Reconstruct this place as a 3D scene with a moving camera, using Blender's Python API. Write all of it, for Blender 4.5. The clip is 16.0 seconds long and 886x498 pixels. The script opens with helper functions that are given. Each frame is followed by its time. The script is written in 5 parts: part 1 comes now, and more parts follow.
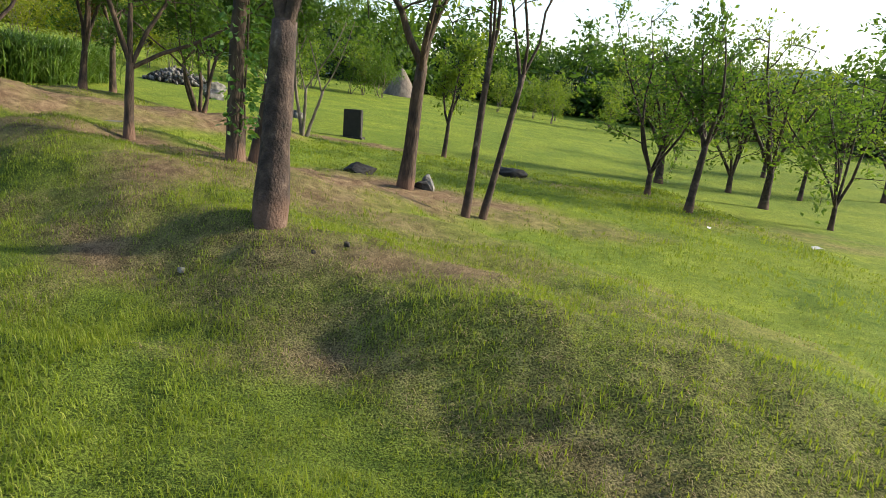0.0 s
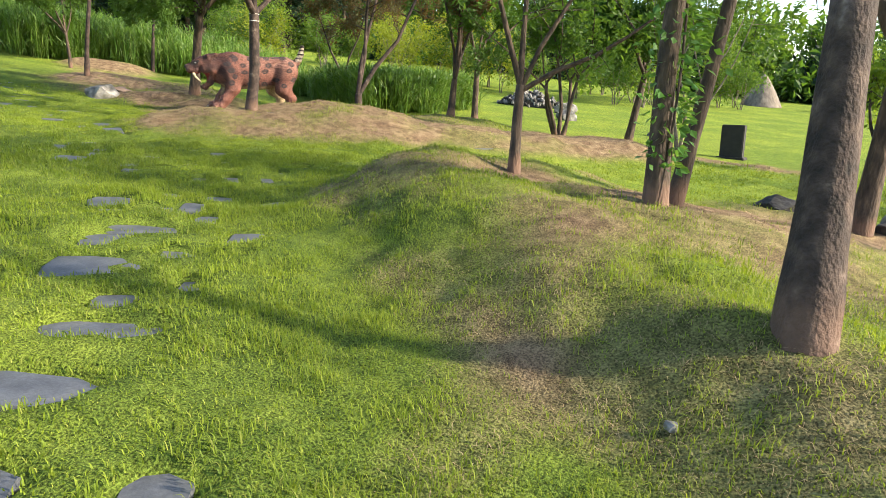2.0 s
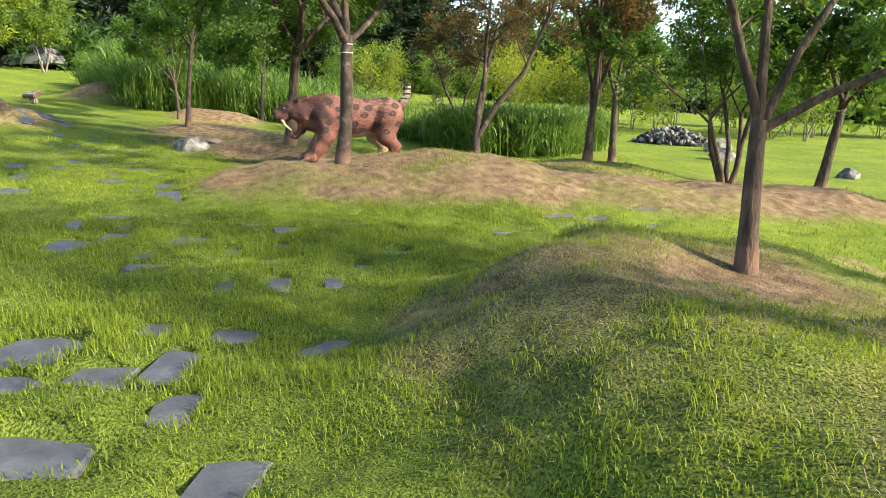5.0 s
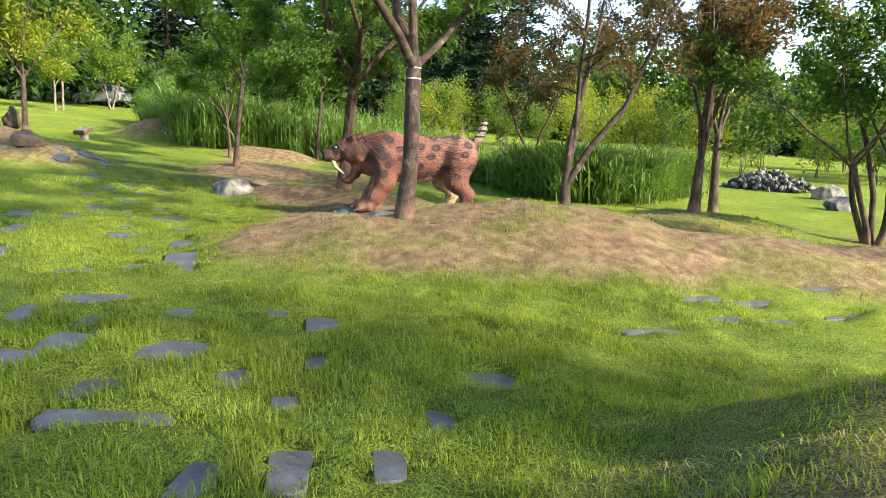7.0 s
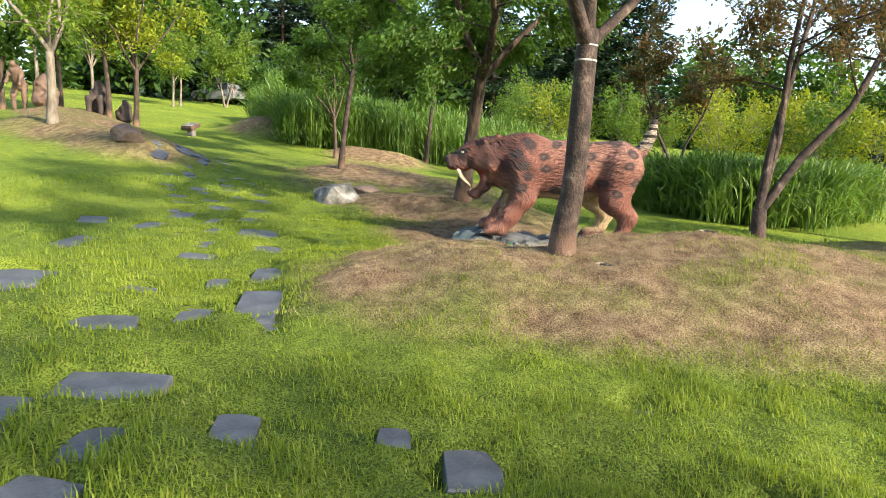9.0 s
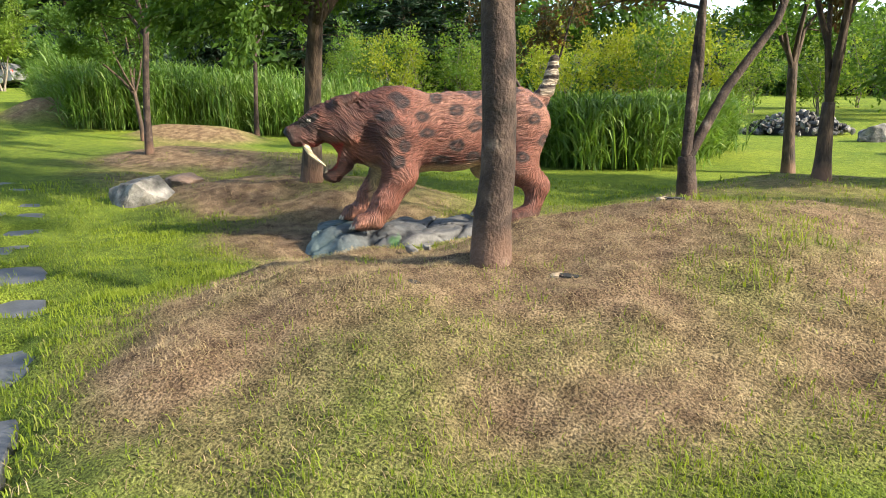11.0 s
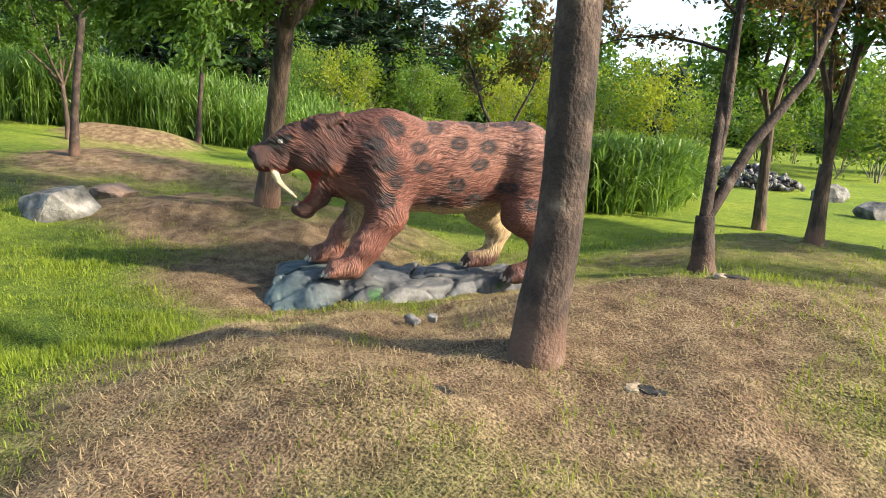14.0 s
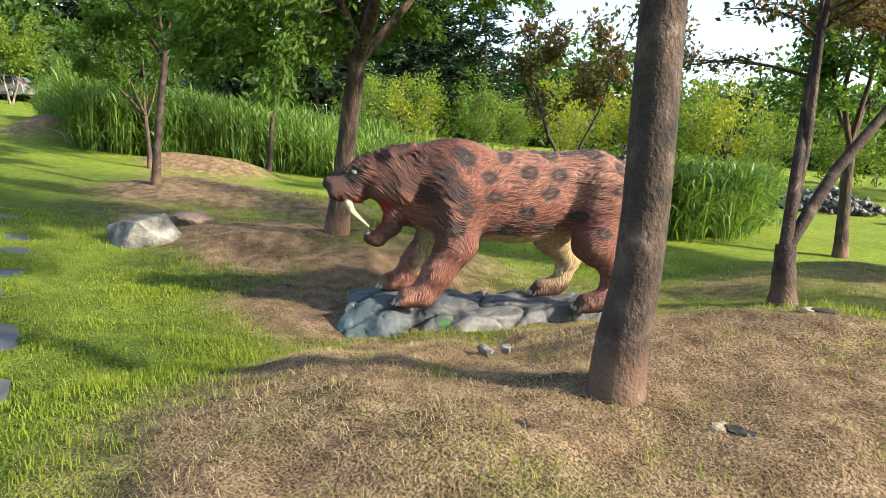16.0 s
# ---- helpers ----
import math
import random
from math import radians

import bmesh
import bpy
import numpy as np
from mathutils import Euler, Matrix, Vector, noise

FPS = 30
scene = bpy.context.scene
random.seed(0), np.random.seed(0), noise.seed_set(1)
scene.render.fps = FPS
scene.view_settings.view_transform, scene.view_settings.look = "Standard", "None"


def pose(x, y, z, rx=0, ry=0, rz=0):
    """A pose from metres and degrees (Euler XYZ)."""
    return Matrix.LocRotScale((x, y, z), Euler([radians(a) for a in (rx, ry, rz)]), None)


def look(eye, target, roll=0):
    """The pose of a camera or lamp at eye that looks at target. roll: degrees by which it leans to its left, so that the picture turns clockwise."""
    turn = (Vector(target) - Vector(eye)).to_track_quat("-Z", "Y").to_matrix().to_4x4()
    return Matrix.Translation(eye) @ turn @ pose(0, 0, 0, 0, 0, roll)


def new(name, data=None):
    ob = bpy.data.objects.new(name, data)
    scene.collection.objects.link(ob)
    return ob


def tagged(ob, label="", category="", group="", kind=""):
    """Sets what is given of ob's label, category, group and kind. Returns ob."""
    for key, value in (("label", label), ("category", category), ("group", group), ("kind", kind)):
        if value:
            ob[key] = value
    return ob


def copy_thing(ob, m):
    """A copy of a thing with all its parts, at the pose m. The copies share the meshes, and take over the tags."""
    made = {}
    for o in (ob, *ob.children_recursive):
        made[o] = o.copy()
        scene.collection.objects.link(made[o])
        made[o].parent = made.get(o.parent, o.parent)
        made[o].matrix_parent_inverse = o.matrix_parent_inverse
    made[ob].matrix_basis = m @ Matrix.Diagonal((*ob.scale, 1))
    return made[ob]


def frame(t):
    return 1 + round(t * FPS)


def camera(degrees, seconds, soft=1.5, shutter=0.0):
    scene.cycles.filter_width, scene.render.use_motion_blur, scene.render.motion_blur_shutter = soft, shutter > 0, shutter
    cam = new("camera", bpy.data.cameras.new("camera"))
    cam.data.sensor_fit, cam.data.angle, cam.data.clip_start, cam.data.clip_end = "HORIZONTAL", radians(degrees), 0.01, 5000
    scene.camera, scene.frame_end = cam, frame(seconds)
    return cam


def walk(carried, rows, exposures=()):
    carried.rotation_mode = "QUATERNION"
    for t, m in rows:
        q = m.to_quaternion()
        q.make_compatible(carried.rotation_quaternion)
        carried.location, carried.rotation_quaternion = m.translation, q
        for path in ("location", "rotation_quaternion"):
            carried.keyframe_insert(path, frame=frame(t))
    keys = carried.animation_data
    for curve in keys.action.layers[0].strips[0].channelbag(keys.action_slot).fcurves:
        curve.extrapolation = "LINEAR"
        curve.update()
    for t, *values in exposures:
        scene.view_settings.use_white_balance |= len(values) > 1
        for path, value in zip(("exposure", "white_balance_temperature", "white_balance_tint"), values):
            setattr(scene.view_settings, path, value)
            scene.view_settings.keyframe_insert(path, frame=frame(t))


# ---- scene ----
cam = camera(67.5, 16.0, soft=0.8)
PATH = [
    (0, (-0.074, -0.056, 1.392), (0.014, 1.89, 0.935), 6.3),
    (0.4, (-0.356, 0.375, 1.339), (-0.699, 2.297, 0.904), 4.6),
    (0.5, (-0.436, 0.459, 1.327), (-0.917, 2.351, 0.892), 2.9),
    (1, (-0.817, 0.925, 1.289), (-1.645, 2.7, 0.882), 2.8),
    (1.5, (-1.12, 1.342, 1.311), (-1.843, 3.149, 0.851), 2.4),
    (2, (-1.419, 1.771, 1.294), (-2.257, 3.522, 0.813), 2.5),
    (2.5, (-1.674, 2.223, 1.29), (-2.419, 4.009, 0.787), 1.3),
    (3, (-1.908, 2.7, 1.313), (-2.833, 4.429, 0.92), 0.6),
    (3.5, (-2.165, 3.144, 1.303), (-3.129, 4.845, 0.884), 0.4),
    (4, (-2.45, 3.556, 1.295), (-3.554, 5.196, 0.993), -1.1),
    (4.5, (-2.786, 3.98, 1.316), (-3.888, 5.597, 0.902), -1.7),
    (4.7, (-2.942, 4.149, 1.299), (-4.073, 5.748, 0.894), -0.4),
    (6.8, (-4.614, 5.939, 1.366), (-5.813, 7.512, 1.069), 2.3),
    (7, (-4.832, 6.037, 1.364), (-6.125, 7.54, 1.097), 1.0),
    (7.5, (-5.348, 6.318, 1.379), (-6.715, 7.751, 1.102), 1.5),
    (8, (-5.77, 6.606, 1.404), (-7.272, 7.904, 1.156), -1.3),
    (8.2, (-5.962, 6.705, 1.401), (-7.486, 7.973, 1.136), 1.9),
    (10.3, (-7.774, 8.114, 1.463), (-9.164, 9.528, 1.194), 0.1),
    (10.5, (-7.943, 8.232, 1.464), (-9.259, 9.713, 1.189), -0.9),
    (11, (-8.361, 8.551, 1.479), (-9.512, 10.141, 1.095), -2.9),
    (11.5, (-8.694, 8.818, 1.514), (-9.794, 10.46, 1.204), -1.2),
    (12, (-8.952, 8.999, 1.555), (-9.978, 10.691, 1.266), -1.8),
    (12.5, (-9.174, 9.154, 1.572), (-10.262, 10.815, 1.33), 0.2),
    (13, (-9.248, 9.219, 1.541), (-10.177, 10.961, 1.219), 0.1),
    (13.5, (-9.261, 9.165, 1.566), (-10.217, 10.896, 1.267), 1.5),
    (14, (-9.291, 9.123, 1.569), (-10.279, 10.831, 1.247), 2.0),
    (14.5, (-9.306, 9.098, 1.568), (-10.322, 10.784, 1.216), 3.1),
    (15, (-9.319, 9.084, 1.565), (-10.363, 10.747, 1.184), 2.7),
    (15.5, (-9.322, 9.079, 1.579), (-10.406, 10.725, 1.235), 1.9),
    (16, (-9.345, 9.076, 1.601), (-10.494, 10.693, 1.346), 1.5),
]
walk(cam, [(t, look(eye, target, roll)) for t, eye, target, roll in PATH], exposures=[(0.0, 0.95), (0.7, 1.18), (2.0, 1.66), (4.5, 1.64), (7.0, 1.76), (11.0, 1.58), (16.0, 1.64)])

# ---- world, sun, exposure ----
SUN_AZ, SUN_EL = 13.0, 26.0
world = bpy.data.worlds.new("world")
scene.world = world
world.use_nodes = True
wn = world.node_tree.nodes
sky = wn.new("ShaderNodeTexSky")
sky.sky_type = "NISHITA"
sky.sun_disc = False
sky.sun_elevation = radians(SUN_EL)
sky.sun_rotation = radians(90.0 - SUN_AZ)
sky.dust_density = 1.2
sky.ozone_density = 0.6
wn["Background"].inputs["Strength"].default_value = 0.145
world.node_tree.links.new(sky.outputs[0], wn["Background"].inputs["Color"])
sun_data = bpy.data.lights.new("sun", "SUN")
sun_data.energy, sun_data.angle, sun_data.color = 4.2, radians(3.0), (1.0, 0.87, 0.68)
sun = new("sun", sun_data)
sd = Vector((math.cos(radians(SUN_EL)) * math.cos(radians(SUN_AZ)), math.cos(radians(SUN_EL)) * math.sin(radians(SUN_AZ)), math.sin(radians(SUN_EL))))
sun.matrix_world = look(sd * 60, (0, 0, 0))


# ---- materials ----
def nodes_of(m):
    m.use_nodes = True
    t = m.node_tree
    return t, t.nodes, t.links, t.nodes["Principled BSDF"]


def ramp(t, fac, stops):
    r = t.nodes.new("ShaderNodeValToRGB")
    e = r.color_ramp.elements
    while len(e) < len(stops):
        e.new(0.5)
    for k, (p, c) in zip(e, stops):
        k.position, k.color = p, (*c, 1)
    t.links.new(fac, r.inputs[0])
    return r.outputs[0]


def noise_of(t, scale, stretch=(1, 1, 1), detail=5.0, coord="Object"):
    c = t.nodes.new("ShaderNodeTexCoord")
    mp = t.nodes.new("ShaderNodeMapping")
    mp.inputs["Scale"].default_value = stretch
    n = t.nodes.new("ShaderNodeTexNoise")
    n.inputs["Scale"].default_value, n.inputs["Detail"].default_value = scale, detail
    t.links.new(c.outputs[coord], mp.inputs[0])
    t.links.new(mp.outputs[0], n.inputs["Vector"])
    return n.outputs["Fac"]


def mixed(t, fac, a, b, mode="MIX"):
    m = t.nodes.new("ShaderNodeMix")
    m.data_type, m.blend_type = "RGBA", mode
    for v, s in ((fac, m.inputs[0]), (a, m.inputs[6]), (b, m.inputs[7])):
        if isinstance(v, (int, float)):
            s.default_value = v
        elif isinstance(v, tuple):
            s.default_value = (*v, 1)
        else:
            t.links.new(v, s)
    return m.outputs[2]


def bumped(t, bsdf, height, strength, dist=0.02):
    b = t.nodes.new("ShaderNodeBump")
    b.inputs["Strength"].default_value, b.inputs["Distance"].default_value = strength, dist
    t.links.new(height, b.inputs["Height"])
    t.links.new(b.outputs[0], bsdf.inputs["Normal"])


def rough_mat(name, stops, scale=6.0, stretch=(1, 1, 1), rough=0.85, bump=0.5, fine=40.0, metal=0.0, dist=0.02):
    """Two noises, coarse for colour and fine for grain and relief."""
    m = bpy.data.materials.new(name)
    t, n, l, b = nodes_of(m)
    big = noise_of(t, scale, stretch)
    small = noise_of(t, fine, stretch)
    col = ramp(t, big, stops)
    col = mixed(t, 0.35, col, ramp(t, small, [(0.3, (0.25, 0.25, 0.25)), (0.7, (0.8, 0.8, 0.8))]), "OVERLAY")
    l.new(col, b.inputs["Base Color"])
    b.inputs["Roughness"].default_value, b.inputs["Metallic"].default_value = rough, metal
    bumped(t, b, small, bump, dist)
    return m


def leaf_mat(name, dark, light, back, warm=None, patch=0.35, glow=0.45, gloss=0.55):
    """Leaves and blades: a diffuse face, light passing through, and colour that differs leaf by leaf."""
    m = bpy.data.materials.new(name)
    t, n, l, b = nodes_of(m)
    g = n.new("ShaderNodeNewGeometry")
    stops = [(0.0, dark), (1.0, light)] if warm is None else [(0.0, dark), (0.75, light), (1.0, warm)]
    col = ramp(t, g.outputs["Random Per Island"], stops)
    big = noise_of(t, patch)
    col = mixed(t, 0.5, col, ramp(t, big, [(0.35, tuple(c * 0.75 for c in dark)), (0.65, light)]))
    l.new(col, b.inputs["Base Color"])
    b.inputs["Roughness"].default_value = gloss
    b.inputs["Specular IOR Level"].default_value = 0.3
    tr = n.new("ShaderNodeBsdfTranslucent")
    l.new(mixed(t, 0.6, col, back), tr.inputs["Color"])
    mx = n.new("ShaderNodeMixShader")
    mx.inputs[0].default_value = glow
    l.new(b.outputs[0], mx.inputs[1])
    l.new(tr.outputs[0], mx.inputs[2])
    l.new(mx.outputs[0], n["Material Output"].inputs["Surface"])
    return m


def paint_mat(name, rough=0.6, fine=60.0, stretch=(1, 1, 1), bump=0.3, dist=0.01, spec=0.5):
    """Hand-painted surface whose coat pattern is stored on the mesh as 'paint'."""
    m = bpy.data.materials.new(name)
    t, n, l, b = nodes_of(m)
    a = n.new("ShaderNodeAttribute")
    a.attribute_name = "paint"
    small = noise_of(t, fine, stretch)
    col = mixed(t, 0.4, a.outputs["Color"], ramp(t, small, [(0.3, (0.2, 0.2, 0.2)), (0.7, (0.8, 0.8, 0.8))]), "OVERLAY")
    l.new(col, b.inputs["Base Color"])
    b.inputs["Roughness"].default_value = rough
    b.inputs["Specular IOR Level"].default_value = spec
    bumped(t, b, small, bump, dist)
    return m


def plain(name, color, rough=0.5, metal=0.0):
    return rough_mat(name, [(0.35, tuple(c * 0.88 for c in color)), (0.65, color)], 3.0, rough=rough, bump=0.08, fine=90.0, metal=metal)


def bark_mat(name, stops, scale, stretch, fine, clay=0.8, relief=1.0):
    """Furrowed bark, with reddish clay splashed on the foot of the trunk."""
    m = rough_mat(name, stops, scale, stretch, 0.9, relief, fine)
    t = m.node_tree
    b = t.nodes["Principled BSDF"]
    old = b.inputs["Base Color"].links[0].from_socket
    c = t.nodes.new("ShaderNodeTexCoord")
    sp = t.nodes.new("ShaderNodeSeparateXYZ")
    t.links.new(c.outputs["Object"], sp.inputs[0])
    ad = t.nodes.new("ShaderNodeMath")
    ad.operation = "MULTIPLY_ADD"
    t.links.new(noise_of(t, 14.0), ad.inputs[0])
    ad.inputs[1].default_value = -0.22
    t.links.new(sp.outputs["Z"], ad.inputs[2])
    f = ramp(t, ad.outputs[0], [(0.0, (clay, clay, clay)), (0.14, (0, 0, 0))])
    t.links.new(mixed(t, f, old, (0.16, 0.09, 0.06)), b.inputs["Base Color"])
    return m


BARK_GREY = bark_mat("bark_grey", [(0.3, (0.011, 0.007, 0.005)), (0.48, (0.034, 0.021, 0.016)), (0.64, (0.07, 0.047, 0.036)), (0.76, (0.16, 0.125, 0.1))], 11.0, (1.0, 1.0, 0.8), 52.0, 0.5, 0.7)
BARK_BROWN = bark_mat("bark_brown", [(0.3, (0.018, 0.012, 0.009)), (0.55, (0.06, 0.04, 0.027)), (0.75, (0.13, 0.09, 0.065))], 14.0, (1, 1, 0.3), 38.0, 0.7)
BARK_PALE = rough_mat("bark_pale", [(0.3, (0.08, 0.062, 0.045)), (0.7, (0.21, 0.18, 0.14))], 9.0, (1, 1, 0.4), 0.85, 0.5, 50.0)
LEAF_DARK = leaf_mat("leaf_dark_green", (0.018, 0.05, 0.012), (0.06, 0.125, 0.02), (0.16, 0.3, 0.02))
LEAF_MID = leaf_mat("leaf_mid_green", (0.03, 0.075, 0.014), (0.09, 0.17, 0.025), (0.22, 0.36, 0.02))
LEAF_LIGHT = leaf_mat("leaf_light_green", (0.07, 0.13, 0.018), (0.17, 0.26, 0.03), (0.34, 0.45, 0.03))
LEAF_YELLOW = leaf_mat("leaf_yellow_green", (0.12, 0.17, 0.014), (0.27, 0.31, 0.02), (0.44, 0.48, 0.02))
LEAF_RED = leaf_mat("leaf_red_green", (0.03, 0.055, 0.018), (0.07, 0.09, 0.03), (0.25, 0.12, 0.03), (0.26, 0.055, 0.022), 1.6)
LEAF_PINE = leaf_mat("leaf_pine", (0.008, 0.022, 0.012), (0.022, 0.05, 0.024), (0.03, 0.07, 0.02), glow=0.15)
REED = leaf_mat("reed_blade", (0.02, 0.062, 0.01), (0.15, 0.26, 0.04), (0.24, 0.4, 0.03), (0.28, 0.33, 0.12), 0.8, 0.35, 0.45)
GRASS = leaf_mat("grass_blade", (0.07, 0.122, 0.012), (0.22, 0.285, 0.022), (0.34, 0.43, 0.02), (0.33, 0.31, 0.09), 1.3, 0.42, 0.65)
STRAW = leaf_mat("dry_blade", (0.075, 0.048, 0.028), (0.44, 0.34, 0.19), (0.36, 0.26, 0.12), (0.2, 0.22, 0.06), 1.7, 0.2, 0.8)
IVY = leaf_mat("ivy_leaf", (0.03, 0.09, 0.02), (0.08, 0.19, 0.03), (0.2, 0.36, 0.03), glow=0.35, gloss=0.35)
SLATE = rough_mat("slate", [(0.3, (0.04, 0.043, 0.05)), (0.55, (0.075, 0.08, 0.09)), (0.8, (0.12, 0.12, 0.12))], 5.0, rough=0.6, bump=0.35, fine=60.0, dist=0.006)
STONE_GREY = rough_mat("stone_grey", [(0.3, (0.04, 0.04, 0.038)), (0.5, (0.14, 0.135, 0.125)), (0.75, (0.3, 0.285, 0.265))], 5.0, rough=0.9, bump=0.8, fine=28.0)
STONE_DARK = rough_mat("stone_dark", [(0.3, (0.014, 0.013, 0.012)), (0.6, (0.036, 0.033, 0.03)), (0.8, (0.08, 0.072, 0.065))], 4.0, rough=0.9, bump=0.8, fine=25.0)
STONE_BROWN = rough_mat("stone_brown", [(0.3, (0.07, 0.048, 0.036)), (0.7, (0.18, 0.125, 0.095))], 4.0, rough=0.9, bump=0.7, fine=25.0)
BLACK_SLAB = rough_mat("black_slab", [(0.3, (0.007, 0.007, 0.007)), (0.7, (0.018, 0.017, 0.016))], 8.0, rough=0.7, bump=0.5, fine=50.0)
THATCH = rough_mat("thatch", [(0.3, (0.1, 0.08, 0.065)), (0.7, (0.22, 0.185, 0.15))], 5.0, (1, 1, 0.3), 0.95, 0.9, 30.0)
def fur_mat(name):
    """Painted coat with fine carved strands that follow the lie of the fur."""
    m = bpy.data.materials.new(name)
    t, n, l, b = nodes_of(m)
    a = n.new("ShaderNodeAttribute")
    a.attribute_name = "paint"
    s = n.new("ShaderNodeAttribute")
    s.attribute_name = "strand"
    nz = n.new("ShaderNodeTexNoise")
    nz.inputs["Scale"].default_value, nz.inputs["Detail"].default_value = 92.0, 4.0
    l.new(s.outputs["Vector"], nz.inputs["Vector"])
    hi = ramp(t, nz.outputs["Fac"], [(0.36, (0.1, 0.1, 0.1)), (0.5, (0.48, 0.48, 0.48)), (0.64, (0.92, 0.92, 0.92))])
    col = mixed(t, 0.5, a.outputs["Color"], hi, "OVERLAY")
    l.new(col, b.inputs["Base Color"])
    b.inputs["Roughness"].default_value = 0.62
    b.inputs["Specular IOR Level"].default_value = 0.4
    bumped(t, b, nz.outputs["Fac"], 1.0, 0.03)
    return m


FUR = fur_mat("painted_fur")
ROCKPAINT = paint_mat("painted_rock", 0.7, 30.0, (1, 1, 1), 0.5, 0.012)
WHITE = plain("white_paper", (0.7, 0.69, 0.66), 0.6)
CHALK = rough_mat("faded_white_paint", [(0.35, (0.08, 0.07, 0.06)), (0.6, (0.36, 0.34, 0.31))], 22.0, bump=0.4)
SILVER = plain("silver_paint", (0.26, 0.265, 0.285), 0.35, 0.4)
GLASS = plain("dark_glass", (0.02, 0.024, 0.03), 0.08)
TYRE = plain("rubber", (0.02, 0.02, 0.02), 0.8)
CHROME = plain("alloy", (0.55, 0.55, 0.56), 0.3, 0.9)
RED = plain("red_lens", (0.4, 0.02, 0.02), 0.25)
SOIL = rough_mat("bare_soil", [(0.3, (0.1, 0.066, 0.044)), (0.7, (0.22, 0.155, 0.105))], 4.0, rough=0.95, bump=0.9, fine=30.0)
SAND = rough_mat("sandy_soil", [(0.3, (0.22, 0.17, 0.115)), (0.7, (0.4, 0.32, 0.23))], 3.0, rough=0.95, bump=0.7, fine=24.0)
BOARD = rough_mat("stained_board", [(0.3, (0.05, 0.026, 0.018)), (0.7, (0.11, 0.06, 0.042))], 4.0, (0.3, 1, 1), 0.65, 0.4, 40.0)
FIGURE = rough_mat("figure_paint", [(0.3, (0.022, 0.016, 0.014)), (0.7, (0.06, 0.04, 0.032))], 5.0, rough=0.75, bump=0.6, fine=30.0)
FIGURE_TAN = rough_mat("figure_tan_paint", [(0.3, (0.075, 0.045, 0.03)), (0.7, (0.16, 0.1, 0.07))], 5.0, rough=0.75, bump=0.6, fine=30.0)
# distance haze is put into the hills' own colour
HAZE_HILL = rough_mat("haze_tinted_woods", [(0.3, (0.07, 0.12, 0.13)), (0.7, (0.12, 0.18, 0.19))], 0.03, rough=1.0, bump=0.0, fine=0.2)


# ---- small builders ----
def mesh_of(name, verts, faces, mat, smooth=True):
    me = bpy.data.meshes.new(name)
    me.from_pydata([tuple(v) for v in verts], [], faces)
    me.materials.append(mat)
    if smooth:
        me.polygons.foreach_set("use_smooth", [True] * len(me.polygons))
    me.update()
    return me


def array_mesh(name, verts, loops, size, mat, smooth=False):
    """A mesh from arrays whose faces all have the same number of corners."""
    me = bpy.data.meshes.new(name)
    nf = len(loops) // size
    me.vertices.add(len(verts))
    me.vertices.foreach_set("co", np.asarray(verts, dtype=np.float32).ravel())
    me.loops.add(len(loops))
    me.loops.foreach_set("vertex_index", np.asarray(loops, dtype=np.int32))
    me.polygons.add(nf)
    me.polygons.foreach_set("loop_start", np.arange(nf, dtype=np.int32) * size)
    me.polygons.foreach_set("use_smooth", np.full(nf, smooth))
    me.update(calc_edges=True)
    me.materials.append(mat)
    return me


def part(name, me, parent, label=""):
    ob = new(name, me)
    ob.parent = parent
    return tagged(ob, label)


def part_bm(name, bm, mat, parent=None, label="", smooth=False):
    me = bpy.data.meshes.new(name)
    bm.to_mesh(me)
    bm.free()
    me.materials.append(mat)
    if smooth:
        me.polygons.foreach_set("use_smooth", [True] * len(me.polygons))
    ob = new(name, me)
    if parent is not None:
        ob.parent = parent
    return tagged(ob, label)


def thing(name, m, label, category, group=""):
    ob = new(name)
    ob.matrix_world = m
    return tagged(ob, label, category, group)


def tubes_mesh(name, tubes, mat, sides=9, wobble=0.0, seed=1):
    """Tapered tubes along lists of points; each tube: points and radii."""
    rng = np.random.default_rng(seed)
    V, F = [], []
    for pts, rad, sd_ in tubes:
        pts = [Vector(p) for p in pts]
        base = len(V)
        ref = Vector((0.31, 0.95, 0.1))
        for i, p in enumerate(pts):
            d = (pts[min(i + 1, len(pts) - 1)] - pts[max(i - 1, 0)]).normalized()
            a = d.cross(ref).normalized()
            b = d.cross(a)
            for k in range(sd_):
                w = 2 * math.pi * k / sd_
                r = rad[i] * (1 + wobble * rng.normal())
                V.append(p + (a * math.cos(w) + b * math.sin(w)) * r)
        for i in range(len(pts) - 1):
            for k in range(sd_):
                k2 = (k + 1) % sd_
                F.append((base + i * sd_ + k, base + i * sd_ + k2, base + (i + 1) * sd_ + k2, base + (i + 1) * sd_ + k))
        F.append(tuple(base + (len(pts) - 1) * sd_ + k for k in range(sd_)))
    return mesh_of(name, V, F, mat)


def hash01(ix, iy, seed=0):
    h = np.sin(ix * 127.1 + iy * 311.7 + seed * 74.7) * 43758.5453
    return h - np.floor(h)


